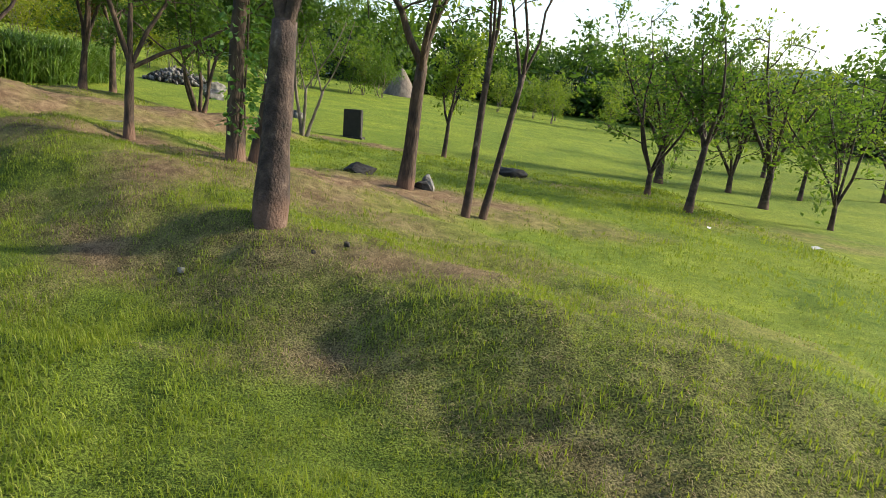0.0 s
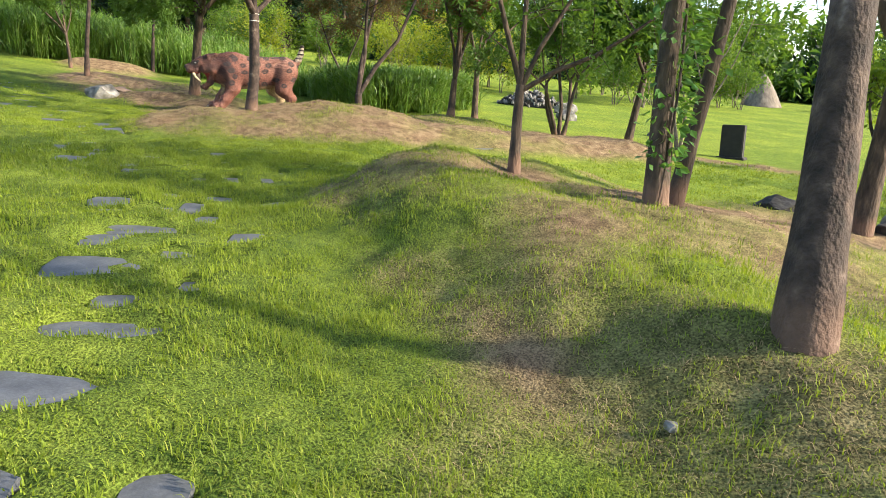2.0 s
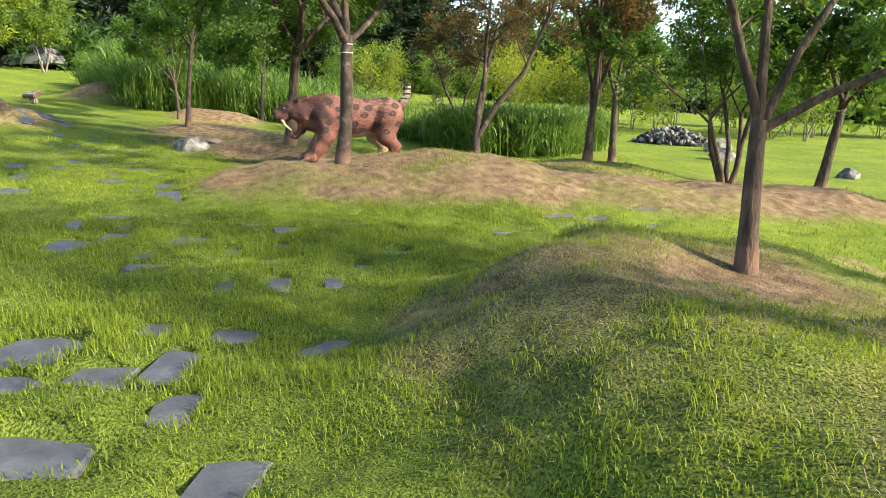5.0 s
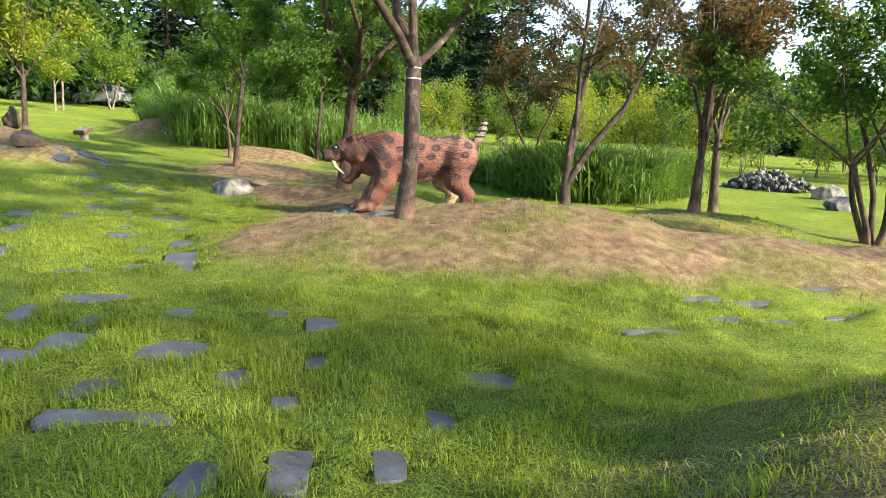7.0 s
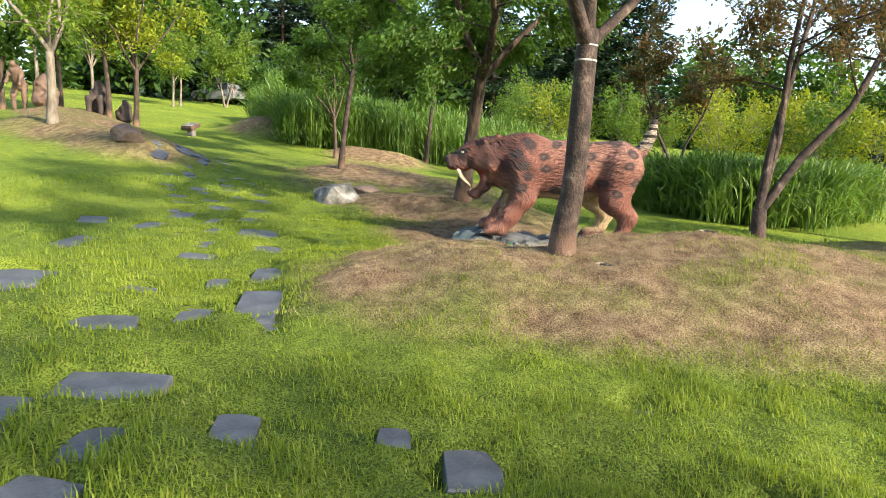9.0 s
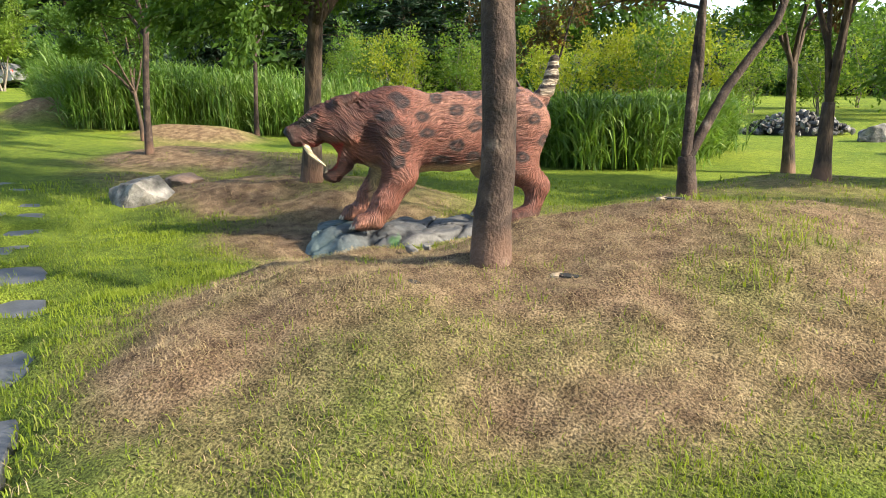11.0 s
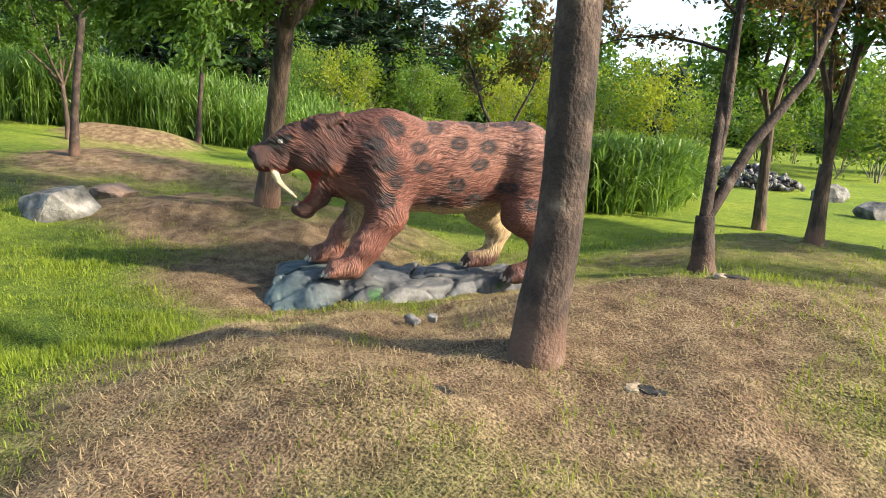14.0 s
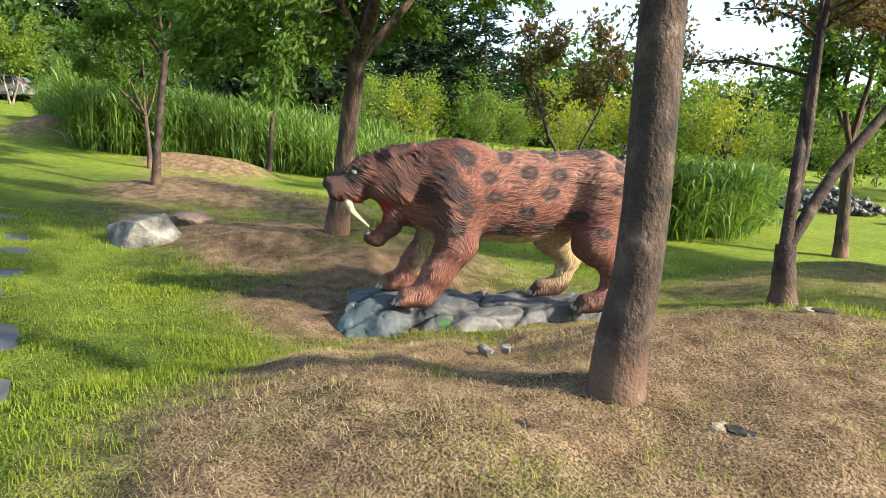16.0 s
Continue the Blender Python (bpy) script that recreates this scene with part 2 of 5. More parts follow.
def vnoise(x, y, scale, seed=0):
    """Smooth value noise, 0 to 1, on arrays."""
    x, y = np.asarray(x, float) / scale, np.asarray(y, float) / scale
    ix, iy = np.floor(x), np.floor(y)
    fx, fy = x - ix, y - iy
    fx, fy = fx * fx * (3 - 2 * fx), fy * fy * (3 - 2 * fy)
    a, b = hash01(ix, iy, seed), hash01(ix + 1, iy, seed)
    c, d = hash01(ix, iy + 1, seed), hash01(ix + 1, iy + 1, seed)
    return (a * (1 - fx) + b * fx) * (1 - fy) + (c * (1 - fx) + d * fx) * fy


# ---- where the path's stones lie ----
# each stone: x, y, across, along, turn
FLAGS_START = [
    (-2.96, 2.95, 0.22, 0.56, 31), (-4.08, 3.2, 0.72, 0.34, 31), (-3.47, 2.72, 0.24, 0.36, 31), (-3.05, 2.3, 0.62, 0.26, 31), (-5.32, 3.8, 0.24, 0.34, 34), (-6.2, 5.82, 0.28, 0.36, 37), (-4.59, 4.15, 0.24, 0.2, 33), (-5.7, 4.95, 0.3, 0.34, 36), (-4.25, 3.85, 0.6, 0.24, 31), (-4.44, 4.56, 0.12, 0.32, 33), (-5.17, 4.46, 0.62, 0.5, 34),
    (-6.12, 6.16, 0.22, 0.43, 37), (-5.67, 5.91, 0.18, 0.33, 36), (-5.75, 5.32, 0.56, 0.28, 36), (-5.00, 5.62, 0.22, 0.55, 30), (-6.72, 5.85, 0.44, 0.36, 37), (-5.00, 4.99, 0.24, 0.26, 35),
    (-4.60, 5.22, 0.14, 0.16, 35), (-6.40, 5.53, 0.22, 0.25, 36), (-6.25, 6.63, 0.27, 0.22, 37), (-6.62, 6.39, 0.18, 0.22, 37), (-5.75, 6.87, 0.14, 0.34, 1), (-7.12, 7.25, 0.18, 0.34, 38),
]
FLAGS_CROSS = [
    (-8.97, 7.05, 0.46, 0.52, 38), (-9.09, 7.53, 0.30, 0.40, 51), (-7.95, 7.93, 0.17, 0.30, 51), (-7.85, 8.42, 0.14, 0.28, 51), (-7.01, 9.00, 0.31, 0.33, 51), (-7.59, 9.71, 0.21, 0.32, 51),
    (-8.52, 8.99, 0.24, 0.33, 52), (-8.90, 8.88, 0.15, 0.24, 52), (-9.31, 8.34, 0.21, 0.34, 52), (-9.45, 7.83, 0.24, 0.29, 52), (-9.93, 7.54, 0.17, 0.41, 52), (-10.04, 8.05, 0.61, 0.40, 52),
    (-8.57, 7.92, 0.36, 0.46, 39), (-8.33, 7.3, 0.42, 0.24, 49), (-7.49, 7.94, 0.14, 0.2, 49), (-6.93, 7.55, 0.2, 0.34, 48), (-9.71, 7.07, 0.25, 0.3, 51), (-7.86, 7.22, 0.62, 0.24, 49), (-6.84, 8.38, 0.14, 0.31, 49), (-6.69, 7.88, 0.13, 0.27, 48),
]
FLAGS_WEST = [
    (-11.09, 8.24, 0.43, 0.39, 53), (-12.48, 7.91, 0.49, 0.80, 54), (-11.05, 8.81, 0.25, 0.38, 53), (-11.76, 8.62, 0.27, 0.42, 54), (-11.54, 7.34, 0.3, 0.5, 53), (-10.50, 9.07, 0.14, 0.44, 53),
    (-11.11, 9.29, 0.31, 0.80, 59), (-12.06, 9.82, 0.30, 0.62, 59), (-13.07, 10.30, 0.32, 0.58, 61), (-14.04, 10.68, 0.44, 0.7, 63), (-16.08, 11.06, 0.31, 0.56, 60), (-15.12, 11.05, 0.32, 0.6, 51),
    (-15.94, 11.54, 0.40, 0.50, 54), (-14.38, 10.24, 0.16, 0.38, 49), (-15.12, 10.55, 0.18, 0.50, 51), (-13.53, 9.83, 0.2, 0.40, 48), (-14.09, 9.73, 0.16, 0.42, 49), (-13.02, 9.56, 0.36, 0.22, 47),
]
FLAGS_FAR = [(-14.01, 8.72, 0.25, 0.65, 55), (-14.9, 9.7, 0.26, 0.6, 56), (-15.7, 10.34, 0.28, 0.56, 51), (-15.4, 9.2, 0.35, 0.6, 73), (-11.88, 9.3, 0.18, 0.36, 62)]
FLAGS = FLAGS_START + FLAGS_CROSS + FLAGS_WEST + FLAGS_FAR
rng = np.random.default_rng(31)
# the path goes on west in close rows and dwindles into the grass to the east
for i in range(11):
    for k in range(4):
        FLAGS.append((-16.9 - 0.62 * i + rng.uniform(-0.1, 0.1) + 0.28 * k, 12.1 + 0.17 * i - 0.55 * k + rng.uniform(-0.1, 0.1), rng.uniform(0.22, 0.36), rng.uniform(0.26, 0.4), rng.uniform(30, 60)))
FLAGS_EAST = [(-6.86, 10.89, 0.13, 0.50, -38), (-6.61, 11.80, 0.16, 0.40, -30), (-6.28, 12.10, 0.12, 0.42, -34), (-6.62, 12.60, 0.1, 0.5, -36), (-7.0, 12.25, 0.1, 0.46, -30), (-7.28, 11.72, 0.09, 0.42, -36), (-8.1, 10.58, 0.12, 0.3, -38), (-8.48, 10.16, 0.1, 0.3, -30), (-7.39, 9.26, 0.08, 0.22, 40), (-5.9, 12.9, 0.1, 0.5, -32), (-6.2, 13.5, 0.1, 0.5, -36)]
FLAGS += FLAGS_EAST


# ---- the lie of the land ----
def sstep(t):
    t = np.clip(t, 0.0, 1.0)
    return t * t * (3 - 2 * t)


# ridge line from (x0, y0) to (x1, y1), half width, height, dryness
MOUNDS = [
    (-2.6, 7.6, -1.2, 8.6, 2.2, 0.17, 0.45),
    (-10.6, 11.3, -8.6, 13.2, 2.3, 0.36, 1.05),
    (-9.6, 13.6, -9.3, 19.0, 2.6, 0.30, 0.55),
    (-15.6, 14.5, -14.4, 14.9, 2.0, 0.30, 0.5),
    (-20.5, 16.5, -18.0, 17.5, 1.8, 0.22, 0.5),
    (-22.0, 11.8, -26.0, 10.6, 1.8, 0.45, 0.7),
    (-27.5, 12.0, -33.0, 12.5, 2.2, 0.35, 0.85),
    (-31.0, 19.0, -32.5, 20.0, 2.2, 0.75, 1.1),
    (-24.6, 19.0, -23.4, 19.6, 1.5, 0.35, 0.9),
]


def ridge(x, y, m):
    x0, y0, x1, y1, w = m[:5]
    dx, dy = x1 - x0, y1 - y0
    t = np.clip(((x - x0) * dx + (y - y0) * dy) / (dx * dx + dy * dy), 0, 1)
    return sstep((1 - np.hypot(x - x0 - t * dx, y - y0 - t * dy) / w) * 1.15)


# the long dry bank that carries on east of the statue's mound
BANK = (-8.6, 13.2, -4.6, 16.6, 2.1, 0.34, 0.8)
# the first mound: the foot of its steep south-western side, and its whole outline
FOOT = np.array([(1.2, 1.9), (-1.2, 3.55), (-2.0, 4.05), (-3.05, 4.9), (-4.2, 5.7), (-5.15, 6.5), (-5.85, 7.3), (-6.15, 8.2), (-6.1, 9.3), (-5.8, 10.3), (-5.1, 11.2)])
RIM = np.concatenate([FOOT, np.array([(-3.5, 11.6), (-1.5, 10.2), (1.5, 7.2), (3.8, 4.6), (3.2, 2.4)])])


def line_dist(x, y, pts):
    d = np.full(np.shape(x), 99.0)
    for a, b_ in zip(pts[:-1], pts[1:]):
        e = b_ - a
        q = np.clip(((x - a[0]) * e[0] + (y - a[1]) * e[1]) / (e @ e), 0, 1)
        d = np.minimum(d, np.hypot(x - a[0] - q * e[0], y - a[1] - q * e[1]))
    return d


def within_rim(x, y):
    """Distance inside the first mound's outline, negative outside it."""
    inside = np.zeros(np.shape(x), bool)
    for (ax, ay), (bx, by) in zip(RIM, np.roll(RIM, -1, 0)):
        inside ^= ((ay > y) != (by > y)) & (x < (bx - ax) * (y - ay) / (by - ay + 1e-12) + ax)
    return line_dist(x, y, np.concatenate([RIM, RIM[:1]])) * np.where(inside, 1, -1)


def first_mound(x, y):
    s = within_rim(x, y)
    back = line_dist(x, y, FOOT)
    h = 0.41 + 0.07 * sstep((-x - 2.5) / 2.0) - 0.1 * sstep((y - 8.6) / 2.0)
    return h * sstep((s + 0.12) / 1.3) * (1 - 0.38 * sstep((back - 1.25) / 1.2) - 0.32 * sstep((back - 2.4) / 2.6))


def ground(x, y):
    x, y = np.asarray(x, float), np.asarray(y, float)
    z = -0.05 * np.maximum(x, -80) - 0.012 * y - 0.1
    z = np.where(x > 12, z + 0.05 * (x - 12), z)
    z = z + 0.052 * np.clip(-x - 16, 0, 64)
    z = z + 0.043 * np.clip(y - 22, 0, 60) * (1 - 0.3 * sstep((-x - 20) / 20))
    for m in MOUNDS:
        z = z + m[5] * ridge(x, y, m)
    z = z + np.maximum(0, BANK[5] * ridge(x, y, BANK) - 0.36 * ridge(x, y, MOUNDS[1]) - 0.15 * ridge(x, y, MOUNDS[2]))
    return z + first_mound(x, y)


def gz(x, y):
    return float(ground(x, y))


# bare or dry patches: x, y, half sizes, strength
PATCHES = [
    (-1.3, 4.5, 1.1, 0.6, 0.2), (0.1, 4.3, 0.8, 0.35, 0.3), (-2.5, 5.6, 0.35, 1.3, 0.35), (-2.3, 4.1, 0.3, 0.9, 0.35), (-1.0, 3.2, 1.0, 0.25, 0.3),
    (0.1, 10.8, 2.2, 1.0, 0.6), (-2.0, 8.4, 1.1, 1.2, 0.45), (-4.2, 9.0, 1.0, 0.8, 0.5), (3.5, 15.5, 3.5, 1.0, 0.55), (-2.0, 18.8, 3.0, 0.7, 0.8),
    (7.5, 12.5, 3.0, 1.5, 0.5), (-10.6, 12.2, 1.6, 1.0, 0.6), (-13.2, 12.7, 0.8, 0.7, 0.8), (-14.3, 13.7, 1.5, 1.1, 0.55), (-12.6, 14.2, 1.6, 0.9, 0.4), (-17.5, 14.5, 2.0, 1.2, 0.5), (-19.6, 15.6, 2.4, 1.6, 0.5), (-22.8, 18.2, 2.2, 1.4, 0.5), (-6.0, 20.5, 2.5, 1.2, 0.6), (-16.5, 15.5, 5.0, 2.4, 0.3), (-12.2, 13.2, 2.2, 1.3, 0.45), (-11.6, 15.4, 1.8, 1.2, 0.3), (-1.2, 10.2, 3.0, 2.2, 0.5), (1.8, 9.6, 2.5, 1.3, 0.4), (-0.6, 6.6, 1.2, 0.8, 0.25), (-0.6, 4.4, 1.2, 0.6, 0.15),
]


# darker turf tones under the trees and by the statue, shade painted in
SHADE_PATCHES = [(-17.5, 15.5, 6.5, 3.2, 0.75), (-10.0, 14.5, 3.0, 5.0, 0.5), (-14.0, 13.4, 2.6, 1.8, 0.95), (-27.0, 12.0, 7.0, 2.5, 0.6)]


def dryness(x, y):
    d = np.zeros_like(np.asarray(x, float))
    for m in MOUNDS + [BANK]:
        d = np.maximum(d, m[6] * sstep(ridge(x, y, m) * 2.2))
    s = within_rim(x, y)
    d = np.maximum(d, 0.3 * sstep((s + 0.1) / 0.5) + 0.34 * sstep((s + 0.1) / 0.5) * sstep(1.3 - np.hypot(x + 4.7, y - 7.2) / 1.5))
    d = d + 0.32 * np.exp(-((s - 0.15) / 0.2) ** 2) * sstep((x + 5.0) / 1.5)
    for px, py, rx, ry, s in PATCHES:
        d = d + s * sstep(1.3 - np.hypot((x - px) / rx, (y - py) / ry))
    n = vnoise(x, y, 0.9, 3) * 0.5 + vnoise(x, y, 0.33, 5) * 0.3 + vnoise(x, y, 2.6, 8) * 0.35
    green = np.clip(vnoise(x, y, 0.85, 33) - 0.5, 0, 1) + 0.6 * np.clip(vnoise(x, y, 0.3, 34) - 0.55, 0, 1)
    return np.clip(d * (0.42 + 1.1 * n) + 0.16 * (n - 0.62) - 0.75 * green, 0, 1)


# walked strip of lawn, where the turf is seen from close by
WAY = np.array([(0.0, 1.0), (-1.0, 3.2), (-4.0, 5.5), (-6.5, 7.5), (-9.5, 10.5), (-12.6, 11.6)])


def way_dist(x, y):
    return line_dist(x, y, WAY)


def lines(lo, hi, a, b, step, grow):
    """Grid lines, close together from a to b and growing apart beyond."""
    out = list(np.arange(a, b + step / 2, step))
    s, v = step, out[-1]
    while v < hi:
        s *= grow
        v += s
        out.append(v)
    s, v = step, a
    while v > lo:
        s *= grow
        v -= s
        out.insert(0, v)
    return np.array(out)


gx = lines(-700, 700, -17, 4, 0.12, 1.08)
gy = lines(-300, 900, 0.0, 17, 0.12, 1.08)
GX, GY = np.meshgrid(gx, gy)
near = sstep(1.4 - np.maximum(np.abs(GX + 6.5) / 14, np.abs(GY - 8.5) / 12))


def lumps(x, y):
    return (vnoise(x, y, 0.5, 11) - 0.5) * 0.1 + (vnoise(x, y, 0.19, 12) - 0.5) * 0.06


def on_stone(x, y, grow=1.0):
    """True where a stone of the path lies."""
    hit = np.zeros(np.shape(x), bool)
    for fx, fy, w, d, a in FLAGS:
        c, s = math.cos(radians(a)), math.sin(radians(a))
        u, v = (x - fx) * c + (y - fy) * s, -(x - fx) * s + (y - fy) * c
        hit |= (np.abs(u / (w * 0.55 * grow)) ** 2.5 + np.abs(v / (d * 0.52 * grow)) ** 2.5) < 0.95
    return hit


GZ = ground(GX, GY) + lumps(GX, GY) * near - 0.085 * on_stone(GX, GY, 1.12)
ny_, nx_ = GX.shape
idx = np.arange(nx_ * ny_).reshape(ny_, nx_)
quads = np.stack([idx[:-1, :-1], idx[:-1, 1:], idx[1:, 1:], idx[1:, :-1]], -1).reshape(-1)

gm = bpy.data.materials.new("turf")
t, n, l, b = nodes_of(gm)
at_dry = n.new("ShaderNodeAttribute")
at_dry.attribute_name = "dry"
fine_n = noise_of(t, 85.0, detail=8.0)
mid_n = noise_of(t, 7.0)
big_n = noise_of(t, 0.5)
green = ramp(t, mid_n, [(0.3, (0.054, 0.095, 0.016)), (0.55, (0.125, 0.167, 0.022)), (0.75, (0.2, 0.235, 0.035))])
green = mixed(t, 0.45, green, ramp(t, big_n, [(0.35, (0.1, 0.165, 0.018)), (0.65, (0.235, 0.29, 0.03))]))
straw = ramp(t, mid_n, [(0.3, (0.11, 0.07, 0.042)), (0.55, (0.2, 0.14, 0.082)), (0.75, (0.3, 0.225, 0.13))])
# 'thatch' darkens the turf colour as shade between near blades and under trees
at_shade = n.new("ShaderNodeAttribute")
at_shade.attribute_name = "thatch"
green = mixed(t, at_shade.outputs["Fac"], green, ramp(t, mid_n, [(0.3, (0.02, 0.035, 0.008)), (0.7, (0.075, 0.105, 0.02))]))
straw = mixed(t, at_shade.outputs["Fac"], straw, ramp(t, mid_n, [(0.3, (0.06, 0.04, 0.026)), (0.7, (0.2, 0.142, 0.09))]))
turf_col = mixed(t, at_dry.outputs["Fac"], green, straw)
turf_col = mixed(t, 0.8, turf_col, ramp(t, fine_n, [(0.36, (0.14, 0.14, 0.14)), (0.62, (0.82, 0.82, 0.82))]), "OVERLAY")
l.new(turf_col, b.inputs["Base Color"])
b.inputs["Roughness"].default_value = 0.95
b.inputs["Specular IOR Level"].default_value = 0.1
bumped(t, b, fine_n, 0.7, 0.03)
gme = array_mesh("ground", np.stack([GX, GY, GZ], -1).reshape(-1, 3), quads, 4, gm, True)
at = gme.attributes.new("dry", "FLOAT", "POINT")
at.data.foreach_set("value", dryness(GX, GY).ravel().astype(np.float32))
# painted shade along the walked strip, and in the patches under trees
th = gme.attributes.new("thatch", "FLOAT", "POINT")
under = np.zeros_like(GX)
for ux, uy, rx, ry, s in SHADE_PATCHES:
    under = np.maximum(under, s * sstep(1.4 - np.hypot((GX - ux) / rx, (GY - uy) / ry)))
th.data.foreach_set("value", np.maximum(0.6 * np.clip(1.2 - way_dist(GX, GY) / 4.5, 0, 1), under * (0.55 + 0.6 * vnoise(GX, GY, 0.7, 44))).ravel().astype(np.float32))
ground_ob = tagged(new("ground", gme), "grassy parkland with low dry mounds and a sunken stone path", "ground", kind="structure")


# ---- trees ----
def leaves_arrays(P, D, L, W, rng, up=0.6):
    """Folded four-cornered leaves at P pointing along D; arrays of corners and corner indices (triangles)."""
    n = len(P)
    D = D / (np.linalg.norm(D, axis=1, keepdims=True) + 1e-9)
    N = rng.normal(size=(n, 3)) * (1 - up) + np.array([0, 0, up])
    S = np.cross(D, N)
    S /= np.linalg.norm(S, axis=1, keepdims=True) + 1e-9
    U = np.cross(S, D)
    L, W = L[:, None], W[:, None]
    mid = P + D * L * 0.45 + U * L * 0.1
    V = np.stack([P, mid + S * W * 0.5, P + D * L, mid - S * W * 0.5], 1).reshape(-1, 3)
    b4 = (np.arange(n) * 4)[:, None]
    T = np.concatenate([b4 + [[0, 1, 2]], b4 + [[0, 2, 3]]], 1).reshape(-1)
    return V, T


def curve_pts(p, d, length, n, rng, bend=0.12, rise=0.0):
    pts, p, d = [Vector(p)], Vector(p), Vector(d).normalized()
    for _ in range(n):
        d = (d + Vector(rng.normal(size=3)) * bend + Vector((0, 0, rise))).normalized()
        p = p + d * (length / n)
        pts.append(p)
    return pts


TRUNKS = {}


def make_tree(name, x, y, label, height=5.0, r=0.1, fork=1.8, lean=(0.0, 0.0), stems=1, limbs=4, spread=0.55, leaves=5000, leaf=0.08,
              bark=None, foliage=None, seed=1, stem_spread=0.25, low=0.3, group="", flare=1.25, subs=6, sink=0.05, droop=-0.1, category="tree", sides=10, dirs=None, fine=True, sway=0.014, taper=0.28, wobble=0.03, crook=(0.0, 0.0)):
    rng = np.random.default_rng(seed)
    tubes, sprays = [], []
    for s in range(stems):
        a0 = 2 * math.pi * s / stems + rng.uniform(0, 1.0)
        out = Vector((math.cos(a0), math.sin(a0), 0)) * (0 if stems == 1 else 1)
        base = Vector((0, 0, -sink)) + out * r * 1.2
        d = Vector((lean[0], lean[1], 1)) + out * stem_spread
        n = 7
        f = fork * (1 if stems == 1 else rng.uniform(0.8, 1.3))
        pts = curve_pts(base, d, f + sink, n, rng, sway if stems == 1 else 0.07, 0.01)
        pts = [q + Vector((*crook, 0)) * float(sstep(q.z / 0.7)) for q in pts]
        rad = [r * (flare if i == 0 else 1.08 if i == 1 else 1 - taper * i / n) for i in range(n + 1)]
        if stems > 1:
            rad = [q * 0.75 for q in rad]
        tubes.append((pts, rad, sides))
        top, d0 = pts[-1], (pts[-1] - pts[-2]).normalized()
        k = limbs if stems == 1 else max(2, limbs - 1)
        for j in range(k):
            az = 2 * math.pi * j / k + rng.uniform(-0.5, 0.5)
            tilt = spread * rng.uniform(0.6, 1.25) if j or k < 3 else spread * 0.2
            dd = (d0 + Vector((math.cos(az), math.sin(az), 0)) * math.tan(min(tilt, 1.2))).normalized()
            if dirs and j < len(dirs):
                dd = Vector((*dirs[j], 1)).normalized()
            ln = (height - f) * rng.uniform(0.75, 1.05)
            start = pts[-1] if j % 2 == 0 else pts[-2].lerp(pts[-1], 0.5)
            lp = curve_pts(start, dd, ln, 6, rng, 0.13, 0.05)
            r0 = rad[-1] * rng.uniform(0.55, 0.8)
            tubes.append((lp, [r0 * (1 - 0.86 * i / 6) for i in range(7)], 6 if fine else 4))
            for q in range(subs):
                w = low + (1 - low) * (q + rng.uniform(0, 0.9)) / subs
                i = min(int(w * 6), 5)
                p = lp[i].lerp(lp[i + 1], w * 6 - i)
                ax = (lp[i + 1] - lp[i]).normalized()
                side = Vector(rng.normal(size=3))
                side = (side - ax * side.dot(ax)).normalized()
                sd2 = (ax * 0.35 + side + Vector((0, 0, 0.12))).normalized()
                sl = ln * rng.uniform(0.22, 0.42) * (1.15 - 0.5 * w)
                sp = curve_pts(p, sd2, sl, 4, rng, 0.2, 0.0)
                tubes.append((sp, [r0 * 0.3 * (1 - 0.2 * i2) for i2 in range(5)], 4) if fine else (sp[::2], [r0 * 0.3, r0 * 0.2, 0.004], 3))
                sprays.append(sp)
                for _ in range(2):
                    i3 = rng.integers(1, 4)
                    tw = curve_pts(sp[i3], Vector(rng.normal(size=3)) + sd2, sl * 0.55, 3, rng, 0.2, 0.0)
                    if fine:
                        tubes.append((tw, [r0 * 0.14] * 3 + [0.002], 3))
                    sprays.append(tw)
            sprays.append(lp[-3:])
    S = [np.array([list(p) for p in sp]) for sp in sprays]
    pick = rng.integers(0, len(S), leaves)
    P = np.empty((leaves, 3))
    D = np.empty((leaves, 3))
    for i, k in enumerate(pick):
        sp = S[k]
        w = rng.uniform(0.15, 1) * (len(sp) - 1)
        j = min(int(w), len(sp) - 2)
        P[i] = sp[j] + (sp[j + 1] - sp[j]) * (w - j)
        D[i] = sp[j + 1] - sp[j]
    D = D / (np.linalg.norm(D, axis=1, keepdims=True) + 1e-9) + rng.normal(size=(leaves, 3)) * 0.7 + np.array([0, 0, droop])
    P = P + rng.normal(size=(leaves, 3)) * leaf * 0.9
    L = leaf * rng.uniform(0.6, 1.35, leaves)
    V, T = leaves_arrays(P, D, L, L * rng.uniform(0.42, 0.62, leaves), rng)
    ob = thing(name, Matrix.Translation((x, y, gz(x, y))), label, category, group)
    TRUNKS[ob.name] = tubes[0]
    part("trunk", tubes_mesh("trunk", tubes, bark or BARK_GREY, seed=seed, wobble=wobble), ob)
    part("crown", array_mesh("crown", V, T, 3, foliage or LEAF_MID), ob)
    return ob


